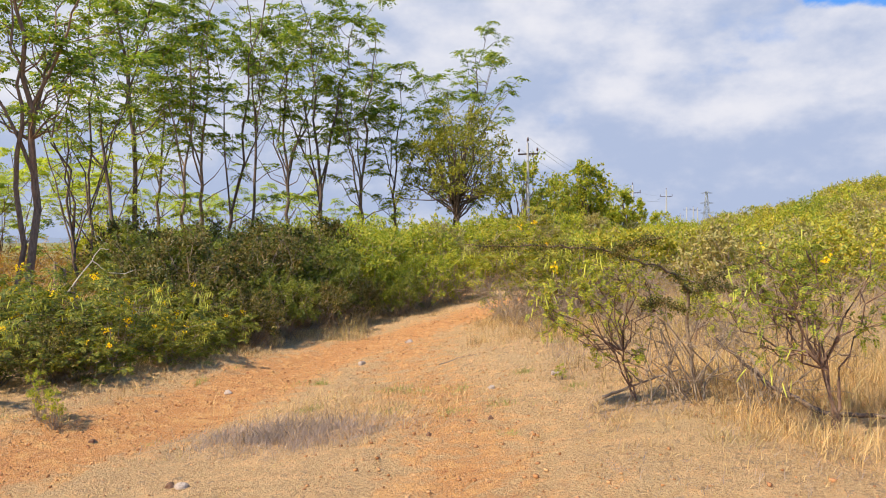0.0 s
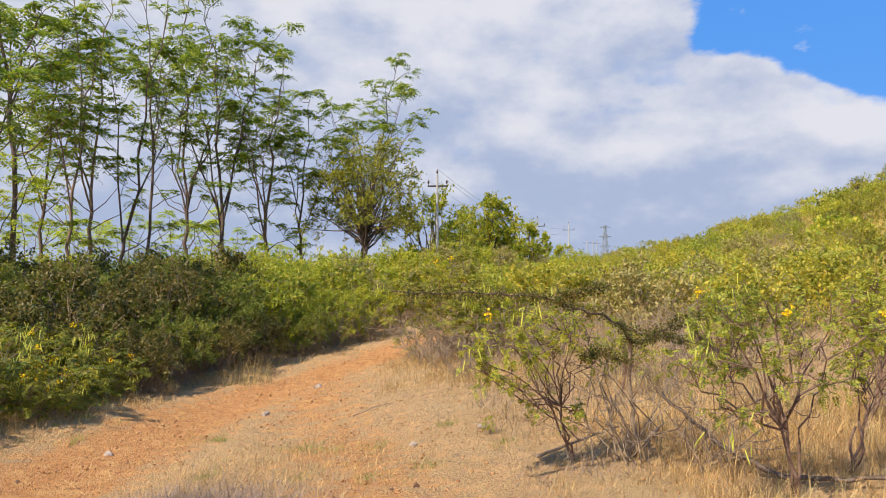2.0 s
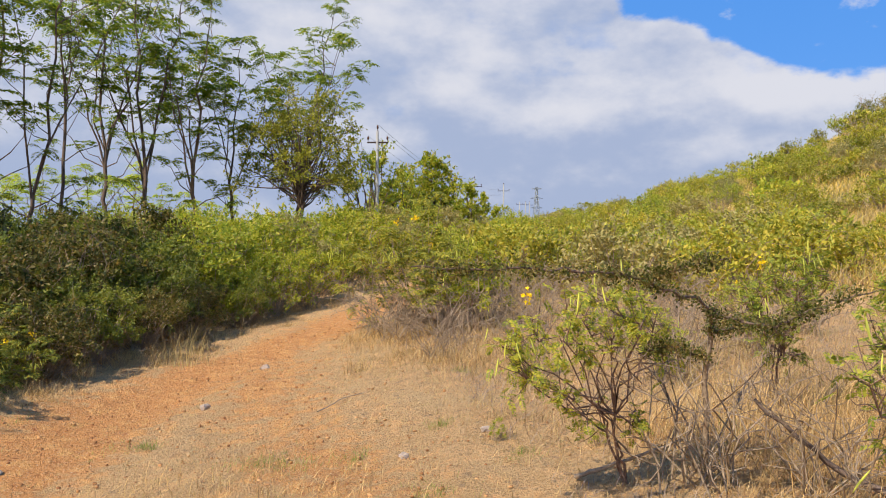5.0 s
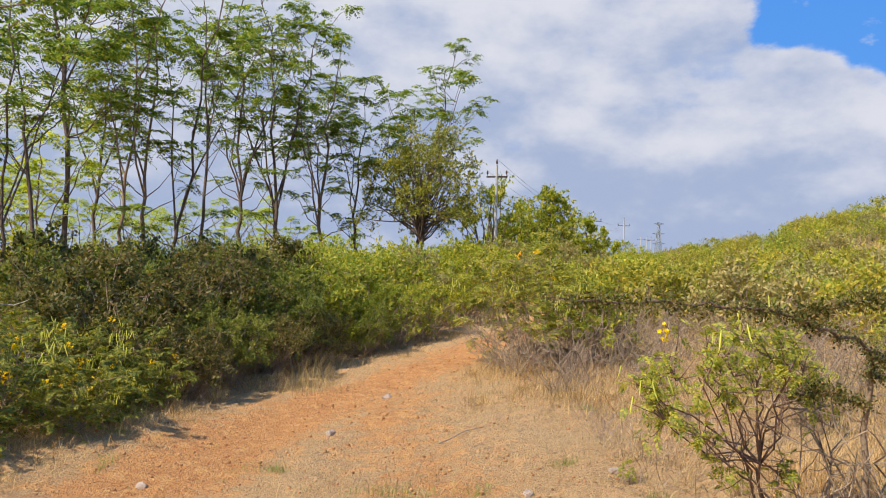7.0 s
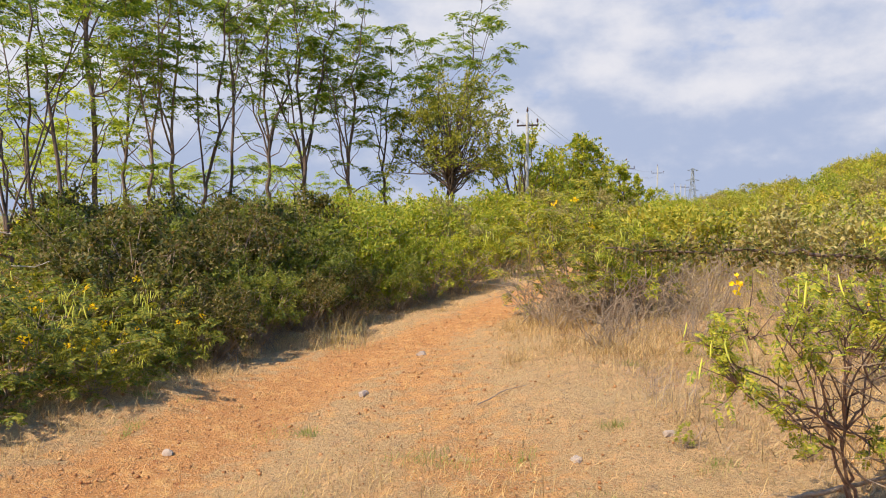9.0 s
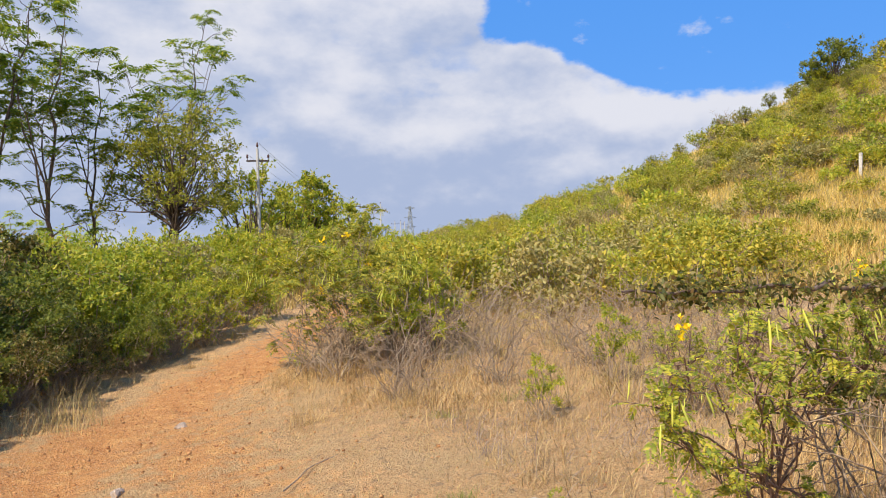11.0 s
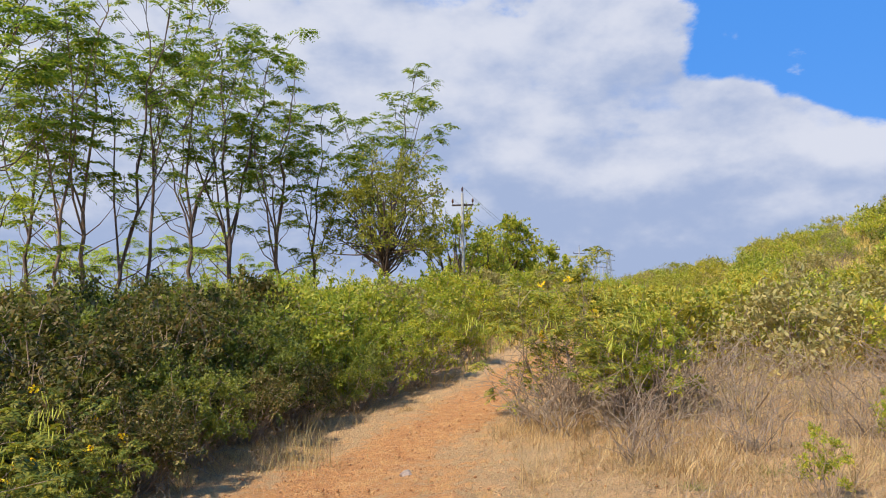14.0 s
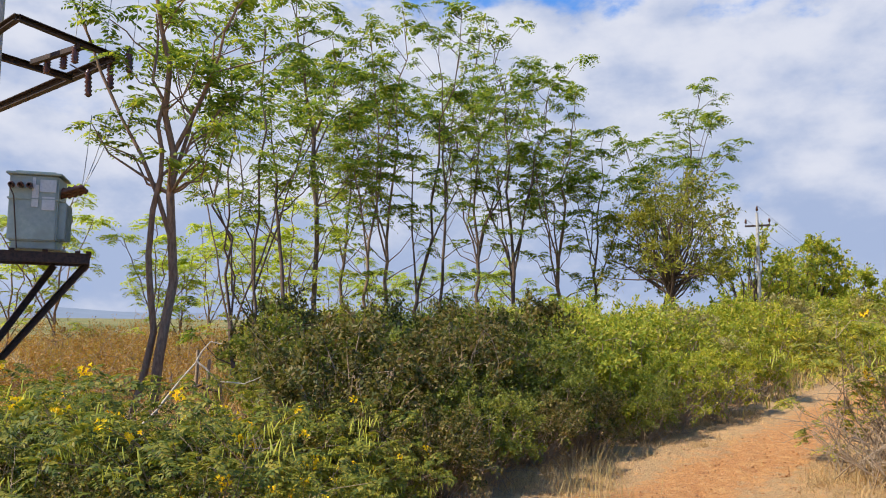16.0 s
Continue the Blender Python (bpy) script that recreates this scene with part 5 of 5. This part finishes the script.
    gpart("cable_box", g, M_PORCELAIN, tr, "dark bushing on the tank side")
    for k in range(3):
        g = Geo()
        pts = [(0.30 + 0.035 * i, -0.2 + 0.16 * k, 0.80 + 0.012 * i) for i in range(9)]
        g.tube(pts, [0.03, 0.06, 0.035, 0.06, 0.035, 0.055, 0.03, 0.045, 0.015], 8)
        gpart("bushing", g, M_PORCELAIN, tr, "dark brown ribbed bushing", True)
    for k in range(3):
        g = Geo()
        g.tube([(-0.28 + 0.11 * k, -0.28, 0.84), (-0.28 + 0.11 * k, -0.36, 0.85), (-0.28 + 0.11 * k, -0.42, 0.85)], (0.03, 0.045, 0.02), 7)
        gpart("bushing", g, M_PORCELAIN, tr, "dark low-voltage bushing", True)
    g = Geo()
    g.tube([(-0.3, -0.40, 0.85), (-0.24, -0.36, 0.7), (-0.22, -0.31, 0.4), (-0.18, -0.30, 0.0)], 0.009, 5)
    gpart("cable", g, M_STEEL, tr)


transformer_station()


def field_fence():
    """A low rough fence of sticks behind the hedge."""
    rng = np.random.default_rng(500)
    x0, y0 = polar(-40.0, 12.6)
    z0 = gz(x0, y0)
    f = thing("stick_fence", (x0, y0, z0 - 0.1), "low rough fence of weathered sticks behind the hedge", "fence")
    ends = []
    for az, h in ((-42.4, 1.0), (-39.2, 0.95), (-38.2, 1.1), (-36.9, 1.45), (-36.3, 1.3), (-34.9, 1.0)):
        x, y = polar(az, 12.6)
        g = Geo()
        a = np.array([x - x0, y - y0, 0])
        g.tube(bend(rng, a, a + np.array([rng.normal() * 0.05, rng.normal() * 0.05, h]), 4, 0, 0.015), (0.035, 0.032, 0.03, 0.026), 6)
        gpart("post", g, M_TWIG, f, smooth=True)
        ends.append(a)
    for z in (0.55, 0.85):
        for a, b in zip(ends, ends[1:]):
            g = Geo()
            g.tube(bend(rng, a + np.array([0, 0, z]), b + np.array([0, 0, z + rng.normal() * 0.05]), 4, 0, 0.015), 0.02, 5)
            gpart("rail", g, M_BARK_DARK, f, smooth=True)


field_fence()


# ---- dead wood, thorny branch, stones ----
def branch(name, label, lines, mat, spikes=0, leaves=0, seed=0):
    rng = np.random.default_rng(seed)
    origin = np.asarray(lines[0][0][0], float)
    b = thing(name, tuple(origin), label, "branch")
    for pts, r0, r1, *own in lines:
        g, lf = Geo(), Geo()
        p = np.asarray(pts, float) - origin
        q = []
        for a, c in zip(p, p[1:]):
            q.extend(bend(rng, a, c, 6, 0.0, 0.018)[:-1])
        q = np.array(q + [p[-1]])
        g.tube(q, np.linspace(r0, r1, len(q)), 6)
        for _ in range(spikes):
            j = rng.integers(1, len(q) - 1)
            g.tube([q[j], q[j] + dirs(rng, 1)[0] * rng.uniform(0.015, 0.05)], (r1 * 0.5 + 0.001, 0.0008), 3)
        for _ in range(leaves if r0 < 0.0095 else 0):
            j = rng.integers(1, len(q) - 1)
            s = q[j] + (q[j - 1] - q[j]) * rng.random()
            tipp = s + dirs(rng, 1, 0.1)[0] * rng.uniform(0.01, 0.05)
            n = 7
            lf.quads(blades(tipp + rng.normal(size=(n, 3)) * 0.014, dirs(rng, n), dirs(rng, n, 0.5), rng.uniform(0.012, 0.027, n), rng.uniform(0.007, 0.014, n)))
        gpart("stem", g, own[0] if own else mat, b, smooth=True)
        if leaves and r0 < 0.0095:
            gpart("foliage", lf, M_HEDGE, b, "small dark green leaves")


branch("thorny_branch", "long arching thorny branch set with small dark leaves", [
    ([(2.34, 5.60, 0.20), (2.26, 5.48, 0.70), (2.22, 5.36, 1.12)], 0.020, 0.013, M_TWIG),
    ([(2.22, 5.36, 1.12), (2.02, 4.97, 1.275), (1.70, 4.76, 1.39), (1.45, 4.70, 1.465), (1.30, 4.69, 1.487)], 0.0094, 0.0065),
    ([(1.30, 4.69, 1.487), (1.01, 4.665, 1.497), (0.68, 4.645, 1.498), (0.42, 4.60, 1.512)], 0.0085, 0.003),
    ([(2.08, 5.05, 1.24), (2.17, 4.66, 1.22), (2.30, 4.60, 1.31), (2.69, 4.60, 1.41)], 0.0085, 0.003),
    ([(1.52, 4.71, 1.45), (1.62, 4.55, 1.50), (1.85, 4.50, 1.56)], 0.005, 0.002),
    ([(2.22, 5.36, 1.10), (2.45, 5.30, 1.16), (2.70, 5.35, 1.10)], 0.0085, 0.003),
    ([(2.24, 5.42, 0.95), (2.00, 5.40, 1.02), (1.85, 5.50, 0.96)], 0.0085, 0.003)], M_BARK_DARK, 40, 170, 5)
branch("dead_branch", "pale bare dead branch leaning out of the hedge", [
    ([(-5.35, 8.55, 0.55), (-5.1, 8.85, 1.0), (-4.88, 9.11, 1.46)], 0.014, 0.006),
    ([(-4.96, 9.02, 1.30), (-4.78, 9.1, 1.12), (-4.55, 9.15, 1.10), (-4.42, 9.2, 1.16)], 0.009, 0.004),
    ([(-4.88, 9.11, 1.46), (-4.78, 9.15, 1.44)], 0.006, 0.003)], M_TWIG_PALE, 4, 0, 6)
branch("fallen_stick", "thin dark fallen stick lying on the dry grass", [([(-0.05, 8.1, 0.03), (0.2, 8.5, 0.06), (0.75, 9.0, 0.10)], 0.006, 0.003)], M_TWIG, 3, 0, 7)
branch("fallen_stick", "grey crooked dead branch lying on the ground", [([(1.60, 5.86, 0.13), (1.72, 5.76, 0.20), (1.90, 5.66, 0.30), (2.2, 5.6, 0.42)], 0.016, 0.007), ([(1.90, 5.66, 0.30), (1.72, 5.6, 0.48), (1.55, 5.55, 0.62)], 0.007, 0.003)], M_TWIG, 6, 0, 8)
branch("fallen_stick", "grey dead branch sprawling under the shrub", [([(3.0, 4.7, 0.28), (3.3, 4.4, 0.32), (3.9, 4.2, 0.38)], 0.02, 0.009), ([(3.0, 4.7, 0.28), (2.7, 5.0, 0.45), (2.4, 5.2, 0.75)], 0.022, 0.010)], M_BARK_DARK, 6, 0, 9)


def stone(name, label, at, size, mat, seed, group=""):
    rng = np.random.default_rng(seed)
    bm = bmesh.new()
    bmesh.ops.create_icosphere(bm, subdivisions=2, radius=1.0)
    k = rng.normal(size=(4, 3))
    for v in bm.verts:
        n = v.co.normalized()
        s = 1 + 0.22 * math.sin(3 * n.x * k[0, 0] + 2 * k[0, 1]) + 0.16 * math.sin(5 * n.y + 3 * n.z * k[1, 0])
        v.co = n * s
        v.co.z = max(v.co.z, -0.5)
    me = bpy.data.meshes.new(name)
    bm.to_mesh(me)
    bm.free()
    me.materials.append(mat)
    o = tagged(new(name, me), label, "stone", group)
    z = gz(*at) - 0.05 * float(track_amount(np.array([at[0]]), np.array([at[1]]))[0])
    o.matrix_basis = pose(at[0], at[1], z + size * 0.25, 0, 0, rng.uniform(0, 360)) @ Matrix.Diagonal((size, size * rng.uniform(0.6, 0.9), size * rng.uniform(0.5, 0.75), 1))
    return o


for i, (x, y, s) in enumerate([(-1.5, 4.05, 0.055), (-1.17, 9.0, 0.055), (1.26, 6.97, 0.045), (0.6, 6.7, 0.05), (-0.78, 11.0, 0.07), (-2.38, 7.3, 0.045)]):
    stone("stone", "pale angular stone lying on the reddish ground", (x, y), s, M_STONE, 200 + i, "pale stones")
for i, (x, y, s) in enumerate([(0.12, 4.95, 0.05), (0.6, 5.35, 0.055), (0.42, 5.3, 0.03), (-2.8, 6.4, 0.04), (-1.6, 4.1, 0.05), (-2.9, 5.4, 0.05)]):
    stone("earth_clod", "dark lump of dry earth on the ground", (x, y), s * 0.7, M_CLOD, 230 + i, "earth clods")


def pebbles():
    rng = np.random.default_rng(260)
    k = 26000
    x, y = rng.uniform(-4.2, 3, k), 2 + 14 * rng.random(k) ** 1.2
    keep = rng.random(k) < 0.12 + track_amount(x, y)
    x, y = x[keep], y[keep]
    k = len(x)
    z = height(x, y) - 0.05 * track_amount(x, y)
    r = rng.uniform(0.003, 0.009, k) * rng.choice([0.6, 1, 1.0, 1.8], k)
    cube = np.array([(a, b, c) for a in (-1, 1) for b in (-1, 1) for c in (-0.7, 0.7)], float)
    v = cube[None] * rng.uniform(0.5, 1, (k, 8, 1)) * r[:, None, None] * rng.uniform(0.6, 1.2, (k, 1, 3))
    a = rng.uniform(0, 6.28, k)
    c, s = np.cos(a)[:, None], np.sin(a)[:, None]
    v = np.stack([v[..., 0] * c - v[..., 1] * s, v[..., 0] * s + v[..., 1] * c, v[..., 2]], -1) + np.stack([x, y, z + r * 0.3], 1)[:, None]
    f = np.array([(0, 1, 3, 2), (4, 6, 7, 5), (0, 4, 5, 1), (2, 3, 7, 6), (0, 2, 6, 4), (1, 5, 7, 3)])
    g = Geo()
    g.add(v.reshape(-1, 3), (np.arange(k)[:, None, None] * 8 + f[None]).reshape(-1, 4))
    tagged(new("gravel", g.mesh("gravel", M_PEBBLE)), "loose reddish gravel scattered over the track", "gravel", "", "stuff")


M_PEBBLE = leaf_mat("gravel_stone", [(0.27, 0.115, 0.045), (0.44, 0.21, 0.085), (0.56, 0.32, 0.15), (0.36, 0.16, 0.07)], 0.0, 0.95)
pebbles()
